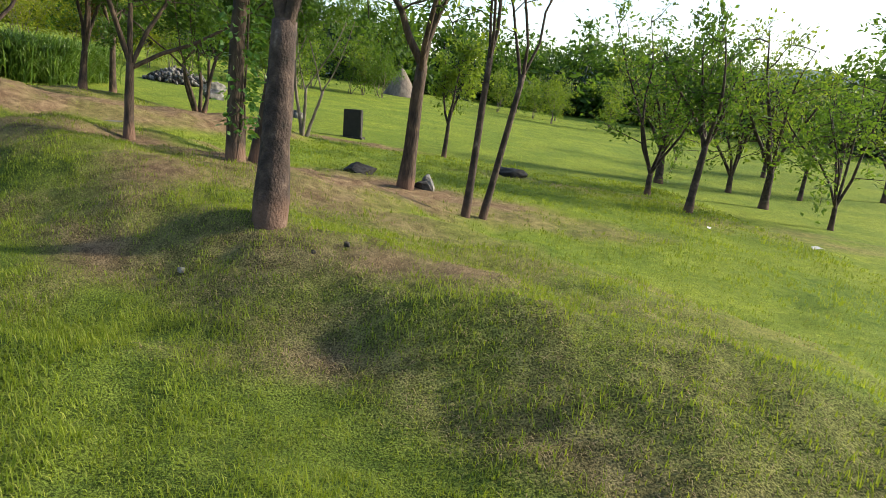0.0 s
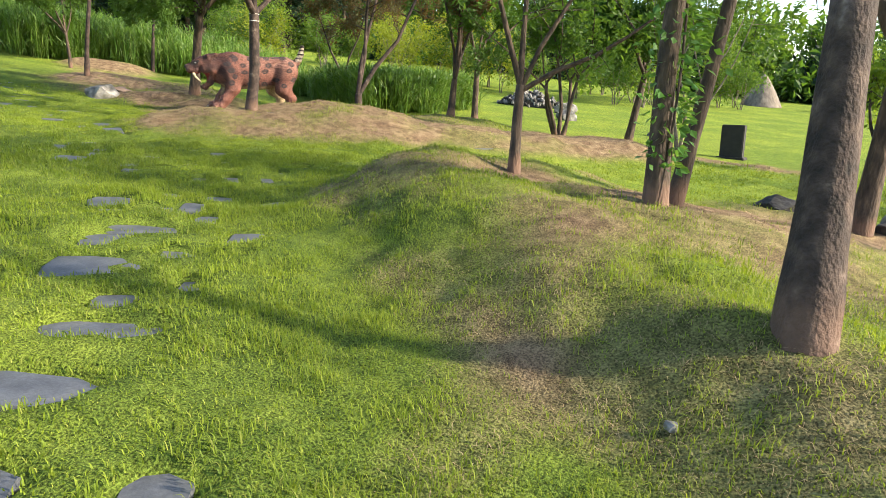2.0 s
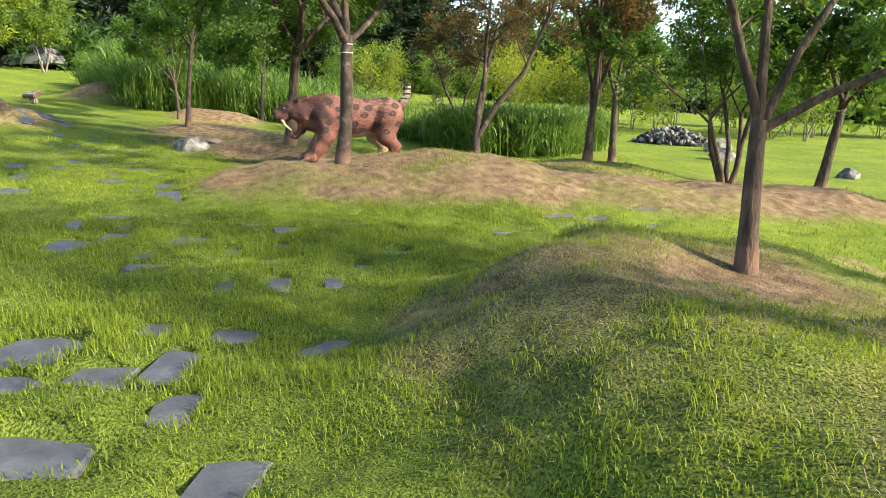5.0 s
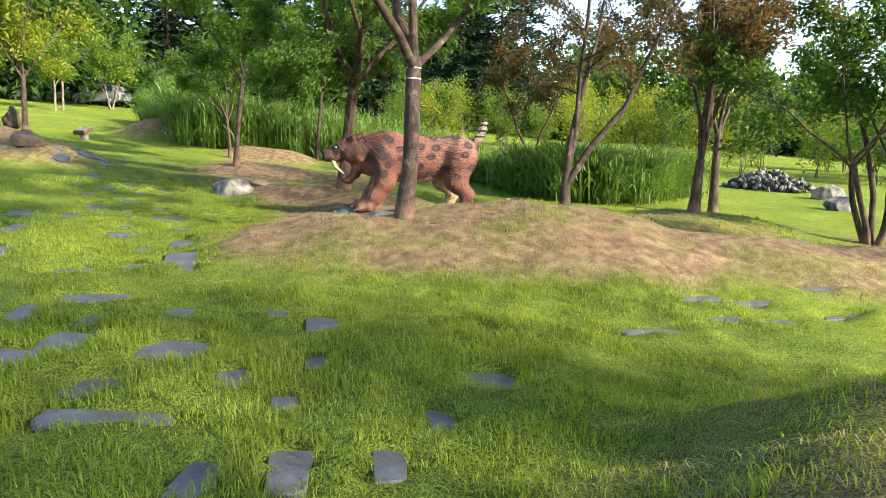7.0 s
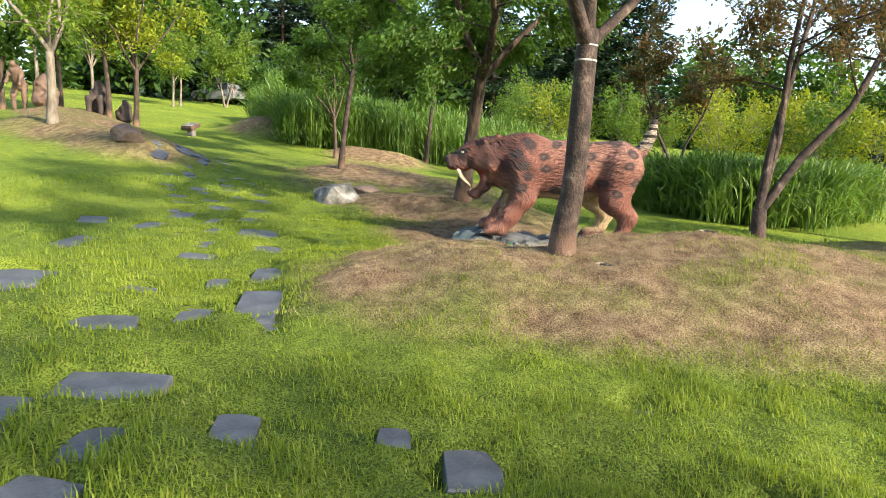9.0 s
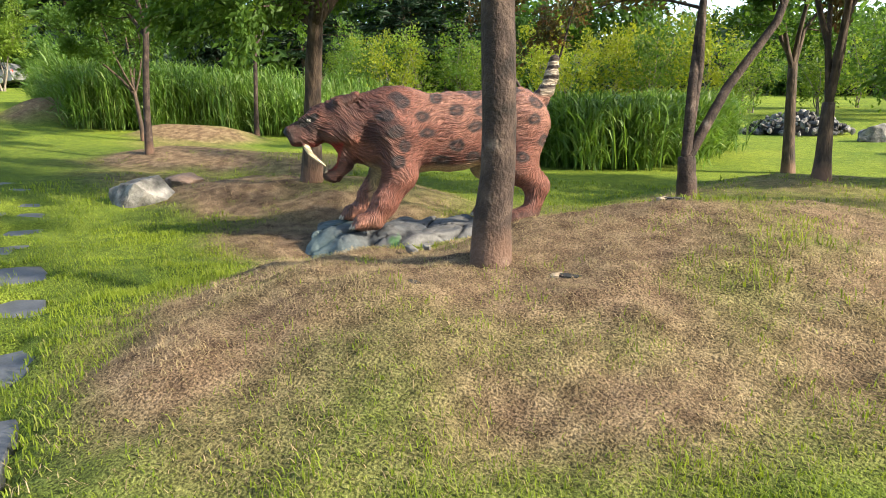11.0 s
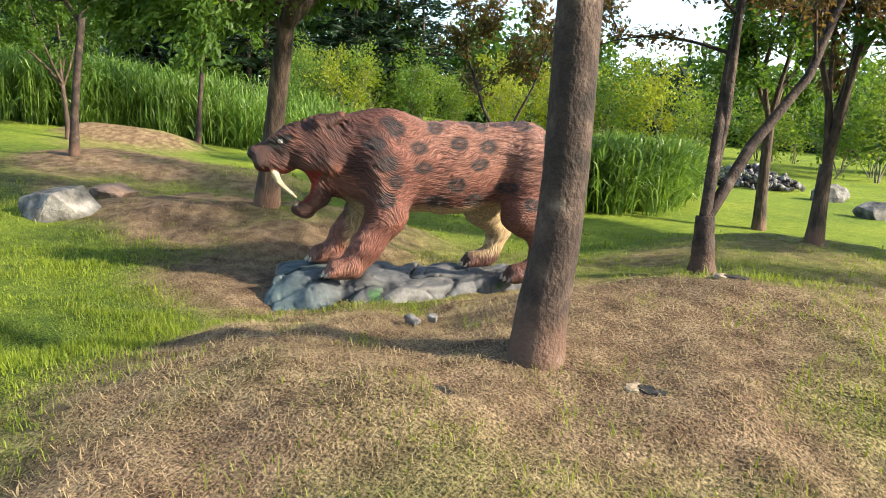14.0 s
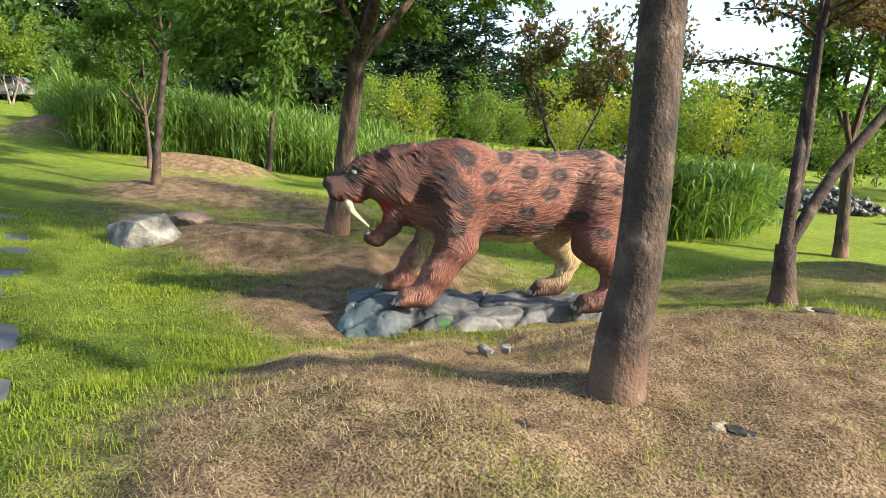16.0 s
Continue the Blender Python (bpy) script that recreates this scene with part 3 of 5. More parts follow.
def collar(ob, h, mat, label, tall=0.03, name="band"):
    """A painted ring round a trunk, at a height."""
    pts, rad, _ = TRUNKS[ob.name]
    k = next(i for i in range(1, len(pts)) if pts[i].z >= h)
    w = (h - pts[k - 1].z) / (pts[k].z - pts[k - 1].z)
    c = pts[k - 1].lerp(pts[k], w)
    r = rad[k - 1] * (1 - w) + rad[k] * w
    d = (pts[k] - pts[k - 1]).normalized()
    return part(name, tubes_mesh(name, [([c - d * tall / 2, c + d * tall / 2], [r * 1.05, r * 1.05], 16)], mat), ob, label)


# the trees passed on the way
t1 = make_tree("tree", -1.17, 4.84, "stout park tree with grey-brown bark on the first mound", 5.2, 0.126, 1.5, (0.03, 0.215), limbs=4, spread=0.42, dirs=[(-0.3, -0.05), (0.3, 0.3), (-0.05, 0.6), (0.1, -0.25)], leaves=1600, leaf=0.085, foliage=LEAF_MID, seed=3, low=0.45, flare=1.1)
t2 = make_tree("tree", -4.07, 9.14, "forked park tree with rough brown bark at the mound's foot", 4.4, 0.07, 1.0, (0.0, 0.1), limbs=4, spread=0.7, dirs=[(-0.3, -0.1), (0.5, 0.2), (0.05, 0.5), (0.95, 0.35)], leaves=3400, leaf=0.085, bark=BARK_BROWN, foliage=LEAF_MID, seed=8, low=0.2, subs=9, droop=-0.4)
t3 = make_tree("tree", -2.24, 7.74, "tree with furrowed bark and ivy climbing its trunk", 6.4, 0.098, 2.6, (-0.03, 0.08), limbs=5, spread=0.6, leaves=2300, leaf=0.09, bark=BARK_BROWN, foliage=LEAF_MID, seed=14, low=0.15, droop=-0.3)
make_tree("tree", -2.15, 8.25, "slender dark tree behind the ivy-clad one", 5.8, 0.075, 2.2, (0.12, 0.08), limbs=3, spread=0.5, leaves=2200, leaf=0.1, bark=BARK_BROWN, foliage=LEAF_MID, seed=15)
make_tree("tree", -0.32, 10.9, "park tree with dark bark beside two boulders", 5.2, 0.13, 2.0, (0.03, -0.03), limbs=4, spread=0.5, leaves=1100, leaf=0.11, bark=BARK_BROWN, foliage=LEAF_DARK, seed=21)
make_tree("tree", 0.57, 8.76, "slim young tree with pale bark", 4.6, 0.055, 2.1, (0.05, 0.02), limbs=3, spread=0.4, leaves=420, leaf=0.1, bark=BARK_GREY, foliage=LEAF_LIGHT, seed=25, group="slim twin trees")
make_tree("tree", 0.81, 8.87, "slim leaning young tree with pale bark", 4.6, 0.05, 2.0, (0.2, 0.02), limbs=3, spread=0.4, leaves=420, leaf=0.1, bark=BARK_GREY, foliage=LEAF_LIGHT, seed=26, group="slim twin trees")
ts = make_tree("tree", -10.29, 11.66, "leaning park tree with ringed bark in front of the painted cat", 5.6, 0.1, 1.85, (0.004, -0.004), limbs=4, spread=0.6, leaves=24000, leaf=0.08, bark=BARK_GREY, foliage=LEAF_DARK, seed=31, low=0.25, taper=0.14, crook=(0.062, 0.04), sway=0.004, wobble=0.012, sides=20)
make_tree("maple_tree", -10.18, 15.16, "two-stemmed maple with reddish-green leaves", 5.4, 0.11, 0.5, (0.0, 0.02), limbs=3, spread=0.3, dirs=[(-0.04, 0.0), (0.6, 0.36), (0.03, 0.05)], leaves=12000, leaf=0.058, bark=BARK_GREY, foliage=LEAF_RED, seed=41, low=0.3, subs=8)
make_tree("tree", -14.8, 14.6, "leaning tree with red-brown bark behind the statue", 6.2, 0.125, 2.1, (0.2, -0.04), limbs=6, spread=0.95, leaves=44000, leaf=0.085, bark=BARK_BROWN, foliage=LEAF_MID, seed=51, low=0.02, droop=-0.5)
make_tree("tree", -20.4, 15.75, "slim tree with dense green crown", 5.6, 0.07, 2.3, (0.1, 0.02), limbs=5, spread=0.6, leaves=24000, leaf=0.09, bark=BARK_GREY, foliage=LEAF_MID, seed=61, low=0.1, droop=-0.3)
make_tree("tree", -24.0, 17.8, "small tree with several brown limbs", 4.2, 0.06, 1.2, (0.0, 0.0), limbs=5, spread=0.45, leaves=12000, leaf=0.1, bark=BARK_BROWN, foliage=LEAF_MID, seed=62)
make_tree("tree", -23.4, 20.8, "thin tree before the tall reeds", 5.4, 0.065, 2.6, (0.0, 0.05), limbs=4, spread=0.55, leaves=4200, leaf=0.14, bark=BARK_GREY, foliage=LEAF_MID, seed=63)
make_tree("tree", -15.4, 22.2, "slim twin-stemmed maple beside the reeds", 5.4, 0.085, 0.9, (0.0, 0.0), stems=1, limbs=2, spread=0.25, leaves=4500, leaf=0.12, bark=BARK_GREY, foliage=LEAF_RED, seed=64)
make_tree("tree", -9.4, 18.55, "dark tree of several upright stems", 5.6, 0.11, 1.0, (0.02, 0.1), limbs=5, spread=0.35, leaves=16000, leaf=0.1, bark=BARK_BROWN, foliage=LEAF_RED, seed=71)
make_tree("tree", -10.35, 22.4, "straight dark tree on the lawn's edge", 5.2, 0.11, 2.0, (0.0, 0.03), limbs=4, spread=0.55, leaves=9000, leaf=0.12, bark=BARK_BROWN, foliage=LEAF_DARK, seed=72)
make_tree("tree", -6.7, 19.9, "clump-grown tree with many dark stems", 4.6, 0.075, 1.7, (0.0, 0.0), stems=5, limbs=3, spread=0.5, leaves=18000, leaf=0.1, bark=BARK_BROWN, foliage=LEAF_DARK, seed=73, stem_spread=0.32)
make_tree("tree", -5.0, 20.9, "park tree leaning over the lawn", 4.8, 0.115, 1.9, (0.14, 0.0), limbs=4, spread=0.6, leaves=12000, leaf=0.11, bark=BARK_BROWN, foliage=LEAF_DARK, seed=74)
make_tree("tree", -3.13, 17.0, "slim tree with three pale stems", 4.8, 0.06, 1.4, (0.06, 0.0), stems=3, limbs=2, spread=0.3, leaves=5000, leaf=0.1, bark=BARK_PALE, foliage=LEAF_MID, seed=75, stem_spread=0.14)
make_tree("tree", 0.49, 18.2, "small leafy tree beside the lawn", 3.2, 0.07, 0.9, limbs=4, spread=0.5, leaves=2200, leaf=0.12, foliage=LEAF_LIGHT, seed=76)
# open trees on the eastern lawn
EAST = [(5.74, 16.7, 4.6, 0.09), (7.7, 21.5, 5.0, 0.15), (5.67, 13.8, 4.2, 0.09), (10.4, 22.2, 5.0, 0.11), (9.46, 17.95, 5.2, 0.13), (13.2, 22.7, 4.6, 0.08), (9.57, 14.95, 4.6, 0.07), (17.5, 24.5, 5.0, 0.12), (19.0, 30.0, 5.2, 0.12), (15.0, 29.0, 5.2, 0.11)]
for i, (x, y, h, r) in enumerate(EAST):
    make_tree("tree", x, y, "open-crowned young tree with bare upright twigs on the lawn", h, r, 0.55 + 0.45 * (i % 3), (0.03 * (i % 3 - 1), 0.02), limbs=5, spread=0.5, leaves=2300, leaf=0.12, bark=BARK_GREY,
              foliage=(LEAF_MID, LEAF_LIGHT, LEAF_DARK)[i % 3], seed=100 + i, low=0.15, group="trees on the lawn", sides=7)
# trees on the western slope
WEST = [(-24.6, 10.5, 5.4, 0.12, LEAF_LIGHT, BARK_PALE), (-30.7, 14.1, 5.6, 0.1, LEAF_YELLOW, BARK_BROWN), (-31.6, 13.5, 5.0, 0.09, LEAF_LIGHT, BARK_BROWN), (-34.4, 10.8, 3.4, 0.09, LEAF_DARK, BARK_BROWN),
        (-36.5, 13.0, 3.4, 0.1, LEAF_DARK, BARK_BROWN), (-52.0, 23.0, 4.4, 0.08, LEAF_MID, BARK_PALE), (-50.5, 22.0, 4.6, 0.08, LEAF_LIGHT, BARK_PALE), (-46.5, 16.5, 6.0, 0.1, LEAF_LIGHT, BARK_PALE), (-44.0, 13.5, 6.5, 0.1, LEAF_YELLOW, BARK_PALE)]
for i, (x, y, h, r, fo, ba) in enumerate(WEST):
    make_tree("tree", x, y, "young park tree with a light crown on the slope", h, r, 1.6 + 0.3 * (i % 3), (0.02, 0.0), limbs=5, spread=0.45, leaves=4200, leaf=0.16, bark=ba, foliage=fo, seed=130 + i, low=0.15, group="trees on the slope", sides=7)
make_tree("tree", -55.4, 27.5, "small round-crowned tree with many pale stems", 5.4, 0.09, 1.0, stems=4, limbs=3, spread=0.4, leaves=6000, leaf=0.2, bark=BARK_PALE, foliage=LEAF_LIGHT, seed=150, stem_spread=0.25)

# trunk details
collar(ts, 1.6, CHALK, "faded white paint band", 0.016)
collar(ts, 1.72, CHALK, "white paint band", 0.012)
rng = np.random.default_rng(5)
n = 420
h = rng.uniform(0.35, 2.6, n)
az = rng.uniform(-2.2, 1.4, n)
rr = 0.12 + np.abs(rng.normal(size=n)) * 0.14 * np.clip(h / 1.2, 0.3, 1)
P = np.stack([-0.03 * h + np.cos(az) * rr, 0.08 * h + np.sin(az) * rr, h], 1)
D = np.stack([np.cos(az), np.sin(az), rng.normal(size=n) * 0.5 - 0.3], 1)
V, T = leaves_arrays(P, D, rng.uniform(0.06, 0.12, n), rng.uniform(0.045, 0.08, n), rng)
part("ivy", array_mesh("ivy", V, T, 3, IVY), t3, "broad green ivy leaves")
part("ivy_stem", tubes_mesh("ivy_stem", [([(0.1 * math.cos(a + q * 0.4) - 0.012 * q, 0.1 * math.sin(a + q * 0.4) + 0.032 * q, 0.02 + q * 0.4) for q in range(6)], [0.012] * 6, 5) for a in (-1.2, 0.2)], BARK_BROWN), t3, "twisting ivy stem")

# woods far behind: a few kinds, each placed many times
def wood(kinds, places, group):
    for i, (x, y, s, k) in enumerate(places):
        ob = kinds[k]
        copy_thing(ob, Matrix.Translation((x, y, gz(x, y) - 0.1)) @ Matrix.Rotation(i * 2.4, 4, "Z") @ Matrix.Diagonal((s, s, s * (0.9 + 0.2 * ((i * 7) % 5) / 5), 1)))["group"] = group


broad = [make_tree("woodland_tree", -40 + 14 * i, 96, "broad dark-green tree in the woods", 10, 0.2, 1.6, limbs=6, spread=0.7, leaves=1800, leaf=0.74, foliage=f, seed=200 + i, low=0.05, droop=-0.3, group="woods", sides=6, subs=7, fine=False)
         for i, f in enumerate((LEAF_DARK, LEAF_MID, LEAF_DARK))]
sapl = [make_tree("sapling", -21 + 3 * i, 41 + i, "slender yellow-green sapling with many thin stems", 4.2, 0.05, 0.7, stems=3, limbs=3, spread=0.3, leaves=1700, leaf=0.17, foliage=f, bark=BARK_PALE, seed=220 + i, low=0.05, group="saplings", sides=5, stem_spread=0.15, fine=False)
        for i, f in enumerate((LEAF_YELLOW, LEAF_LIGHT, LEAF_MID))]


def make_pine(name, x, y, label, height, seed):
    rng = np.random.default_rng(seed)
    tubes = [(curve_pts((0, 0, -0.1), (0, 0, 1), height, 8, rng, 0.02), [0.2 * (1 - 0.1 * i) for i in range(9)], 7)]
    P, D = [], []
    for k in range(44):
        z = height * (0.2 + 0.8 * k / 44)
        a = k * 2.4
        ln = (height - z) * 0.34 + 0.7
        for q in range(62):
            w = rng.uniform(0.15, 1)
            P.append((math.cos(a) * ln * w + rng.normal() * 0.22, math.sin(a) * ln * w + rng.normal() * 0.22, z - 0.12 * ln * w + rng.normal() * 0.12))
            D.append((math.cos(a) + rng.normal() * 0.7, math.sin(a) + rng.normal() * 0.7, rng.normal() * 0.3))
        tubes.append(([(0, 0, z), (math.cos(a) * ln * 0.8, math.sin(a) * ln * 0.8, z - 0.1 * ln)], [0.05, 0.01], 4))
    P, D = np.array(P), np.array(D)
    V, T = leaves_arrays(P, D, rng.uniform(0.35, 0.7, len(P)), rng.uniform(0.12, 0.25, len(P)), rng)
    ob = thing(name, Matrix.Translation((x, y, gz(x, y))), label, "pine tree", "pines")
    part("trunk", tubes_mesh("trunk", tubes, BARK_BROWN, seed=seed), ob)
    part("crown", array_mesh("crown", V, T, 3, LEAF_PINE), ob)
    return ob


pines = [make_pine("pine_tree", -66 + 6 * i, 44 + 3 * i, "tall dark pine at the wood's edge", 13.0, 240 + i) for i in range(2)]
rng = np.random.default_rng(77)
places = []
for i in range(24):
    a = i / 23
    places.append((-82 + 40 * a + rng.uniform(-2, 2), 34 + 24 * a + rng.uniform(-3, 5), rng.uniform(0.9, 1.35), int(rng.integers(0, 2))))
wood(pines, places, "pines")
places = []
for i in range(62):
    a = radians(18 + 152 * (i + rng.uniform(0, 0.9)) / 62)
    d = rng.uniform(72, 98) if i % 2 else rng.uniform(62, 78)
    x, y = -5 + math.cos(a) * d, 8 + math.sin(a) * d
    places.append((x, y, rng.uniform(0.75, 1.1) * (1.15 if a > 1.9 else 0.9), int(rng.integers(0, 3))))
wood(broad, places, "woods")
places = []
for i in range(33):
    a = i / 32
    x = -36 + 34 * a + rng.uniform(-2, 2)
    y = 34 + 10 * a + rng.uniform(-4, 9)
    places.append((x, y, rng.uniform(0.75, 1.1), 0 if 0.25 < a < 0.55 and rng.uniform() < 0.85 else int(rng.integers(1, 3))))
for i in range(16):
    places.append((rng.uniform(0, 40), rng.uniform(48, 60), rng.uniform(0.7, 1.0), int(rng.integers(1, 3))))
wood(sapl, places, "saplings")

# undergrowth that closes the wood's edge
shrubs = [make_tree("shrub", -20 + 12 * i, 70, "dense dark shrub at the wood's edge", 2.8, 0.06, 0.25, stems=4, limbs=3, spread=0.6, leaves=600, leaf=0.6, foliage=f, seed=260 + i, low=0.0, droop=-0.2, group="undergrowth", sides=4, stem_spread=0.5, category="shrub", fine=False)
          for i, f in enumerate((LEAF_DARK, LEAF_PINE))]
places = []
for i in range(90):
    a = radians(14 + 166 * (i + rng.uniform(0, 0.9)) / 90)
    d = rng.uniform(60, 70)
    places.append((-5 + math.cos(a) * d, 8 + math.sin(a) * d, rng.uniform(0.9, 1.6), int(rng.integers(0, 2))))
wood(shrubs, places, "undergrowth")

# the ridge on the horizon, its haze painted in as blue-green colour
hv, hf = [], []
for i in range(61):
    a = radians(20 + 150 * i / 60)
    top = 34 + 14 * math.sin(i * 0.33 + 2.2) + 5 * math.sin(i * 0.9)
    for k, (rr, zz) in enumerate(((560, -5), (600, top * 0.6), (640, top), (700, top * 0.8))):
        hv.append((math.cos(a) * rr - 10, math.sin(a) * rr, zz))
for i in range(60):
    for k in range(3):
        q = i * 4 + k
        hf.append((q, q + 4, q + 5, q + 1))
tagged(new("backdrop", mesh_of("backdrop", hv, hf, HAZE_HILL)), "wooded hills on the horizon with haze painted in as blue-green", "hills", kind="structure")


# ---- reeds ----
def reed_bed(name, line, depth, height, count, seed, label, shrink):
    """Tall arching blades in a strip behind a front line."""
    rng = np.random.default_rng(seed)
    L = np.array(line, float)
    seg = np.linalg.norm(np.diff(L, axis=0), axis=1)
    cum = np.concatenate([[0], np.cumsum(seg)])
    s = rng.uniform(0, cum[-1], count)
    k = np.clip(np.searchsorted(cum, s) - 1, 0, len(seg) - 1)
    w = ((s - cum[k]) / seg[k])[:, None]
    p = L[k] * (1 - w) + L[k + 1] * w
    tan = (L[k + 1] - L[k]) / seg[k][:, None]
    nor = np.stack([-tan[:, 1], tan[:, 0]], 1)
    nor *= np.sign((nor * np.array([-0.5, 1.0])).sum(1))[:, None]
    back = rng.uniform(0, 1, count) ** 1.5 * depth
    p = p + nor * back[:, None]
    # blades fan out of tussocks
    c0 = np.round(p / 0.62 + rng.normal(size=p.shape) * 0.15) * 0.62
    c0 = c0 + np.stack([hash01(c0[:, 0], c0[:, 1], 1), hash01(c0[:, 0], c0[:, 1], 2)], 1) * 0.4 - 0.2
    fan = rng.normal(size=p.shape) * 0.16
    p = c0 + fan
    z = ground(p[:, 0], p[:, 1])
    h = height * rng.uniform(0.72, 1.05, count) * (0.86 + 0.26 * hash01(c0[:, 0], c0[:, 1], 6))
    h = h * shrink(p[:, 0])
    az = rng.uniform(0, 2 * np.pi, count)
    out = np.stack([np.cos(az), np.sin(az)], 1) * 0.8 + fan * 1.6 - nor * (0.45 * np.exp(-back / 0.5))[:, None]
    # most blades leave their stalk part of the way up and hang over at the tip
    stalk = rng.uniform(0, 1, count) < 0.13
    start = np.where(stalk, 0.0, rng.uniform(0.0, 0.78, count)) * h
    reach = np.where(stalk, h * 0.92, np.minimum(h * 0.5, h * 1.02 - start) * rng.uniform(0.75, 1.15, count))
    bend = np.where(stalk, rng.uniform(0.03, 0.12, count), rng.uniform(0.35, 0.85, count)) * reach
    sag = np.where(stalk, 0.03, rng.uniform(0.35, 1.0, count))
    lean_ = fan * (start / h)[:, None] * 0.8
    side = np.stack([-np.sin(az), np.cos(az)], 1)
    rows = []
    for q in range(4):
        f = q / 3
        c = p + lean_ + out * (bend * f ** 1.5)[:, None]
        zz = z - 0.05 + start + reach * (f - sag * f ** 2.6)
        wd = 0.0125 * (1 - f ** 2) * (0.4 + 1.6 * min(f, 0.4) / 0.4) + 0.001
        for sg in (-1, 1):
            rows.append(np.concatenate([c + side * sg * wd, zz[:, None]], 1))
    V = np.stack(rows, 1).reshape(-1, 3)
    b12 = (np.arange(count) * 8)[:, None]
    T = np.concatenate([b12 + [[2 * q, 2 * q + 1, 2 * q + 3, 2 * q + 2]] for q in range(3)], 1).reshape(-1)
    return tagged(new(name, array_mesh(name, V, T, 4, REED)), label, "reeds", kind="stuff")


reed_bed("reed_bed", [(-41.5, 23.5), (-35.5, 21.6), (-29.6, 19.2), (-28.0, 18.5), (-26.2, 20.2), (-24.0, 21.9), (-20.0, 23.6)], 4.5, 2.2, 54000, 5, "dense bed of tall arching green reeds", lambda x: 1 - 0.5 * sstep((x + 26.0) / 6.0))
reed_bed("reed_bed", [(-20.0, 23.6), (-17.2, 22.9), (-14.9, 21.5), (-13.4, 21.3), (-12.7, 22.4), (-12.35, 24.3), (-12.2, 26.0)], 3.0, 1.65, 52000, 6, "dark green bank of drooping reeds", lambda x: 0.5 + 0.5 * sstep((x + 19.0) / 3.5))


# ---- stones ----
def rock_mesh(name, size, seed, mat, cuts=3, rough=0.12, flat=0.25):
    """A weathered boulder: a rounded lump with broken faces."""
    rng = np.random.default_rng(seed)
    bm = bmesh.new()
    bmesh.ops.create_icosphere(bm, subdivisions=cuts, radius=1.0)
    planes = [(Vector(rng.normal(size=3)).normalized(), rng.uniform(0.52, 0.85)) for _ in range(15)]
    off = Vector(rng.uniform(0, 50, 3))
    for v in bm.verts:
        p = v.co.copy()
        for nrm, dist in planes:
            e = p.dot(nrm) - dist
            if e > 0:
                p -= nrm * e * 0.95
        p *= 1 + rough * noise.noise(p * 2.2 + off) + rough * 0.4 * noise.noise(p * 6 + off)
        p = Vector((p.x * size[0], p.y * size[1], p.z * size[2]))
        if p.z < -size[2] * flat:
            p.z = -size[2] * flat - 0.02
        v.co = p
    me = bpy.data.meshes.new(name)
    bm.to_mesh(me)
    bm.free()
    me.materials.append(mat)
    if cuts == 3:
        me.polygons.foreach_set("use_smooth", [True] * len(me.polygons))
    return me


def boulder(name, x, y, size, seed, mat, label, category="boulder", rz=0, sink=0.15, cuts=4):
    ob = new(name, rock_mesh(name, size, seed, mat, cuts))
    ob.matrix_world = pose(x, y, gz(x, y) + size[2] * (0.25 - sink), 0, 0, rz)
    return tagged(ob, label, category)


boulder("boulder", -16.4, 13.1, (0.46, 0.34, 0.44), 4, STONE_GREY, "pale grey weathered rock on the lawn", rz=35)
boulder("boulder", -17.3, 14.4, (0.42, 0.34, 0.2), 5, STONE_BROWN, "brown half-buried rock on the mound", rz=10)
boulder("boulder", -1.21, 11.9, (0.36, 0.28, 0.24), 6, STONE_DARK, "dark boulder lying beside a tree")
boulder("boulder", 0.02, 11.3, (0.16, 0.2, 0.27), 7, STONE_GREY, "grey boulder against a tree trunk")
boulder("boulder", 0.0, 11.0, (0.2, 0.18, 0.14), 17, STONE_DARK, "low dark stone against a tree trunk")
boulder("boulder", 2.1, 16.1, (0.42, 0.3, 0.24), 8, STONE_DARK, "dark boulder in long grass")
boulder("boulder", -8.4, 26.5, (0.42, 0.32, 0.36), 9, STONE_GREY, "grey boulder on the far lawn")
boulder("boulder", -9.3, 29.5, (0.55, 0.35, 0.45), 10, STONE_GREY, "grey boulder beside the rubble heap", rz=40)
boulder("boulder", -4.8, 24.5, (0.35, 0.3, 0.32), 11, STONE_GREY, "round grey boulder on the lawn")
boulder("boulder", -21.7, 11.4, (0.46, 0.4, 0.3), 12, STONE_BROWN, "brown rock on the slope", rz=20)
boulder("stone", -11.16, 12.05, (0.055, 0.04, 0.035), 13, STONE_GREY, "small pale stone on the dry mound", "stone", cuts=3)
boulder("stone", -11.06, 12.1, (0.035, 0.028, 0.025), 14, STONE_GREY, "small pale stone on the dry mound", "stone", cuts=3)
boulder("stone", -0.75, 4.35, (0.022, 0.02, 0.012), 15, STONE_DARK, "small dark stone on the mound", "stone", cuts=3)
boulder("stone", -0.55, 4.55, (0.03, 0.026, 0.016), 16, STONE_DARK, "small dark stone by the trunk", "stone", cuts=3)
boulder("stone", -1.6, 4.25, (0.03, 0.024, 0.016), 18, STONE_GREY, "small pale stone on the mound", "stone", cuts=3)


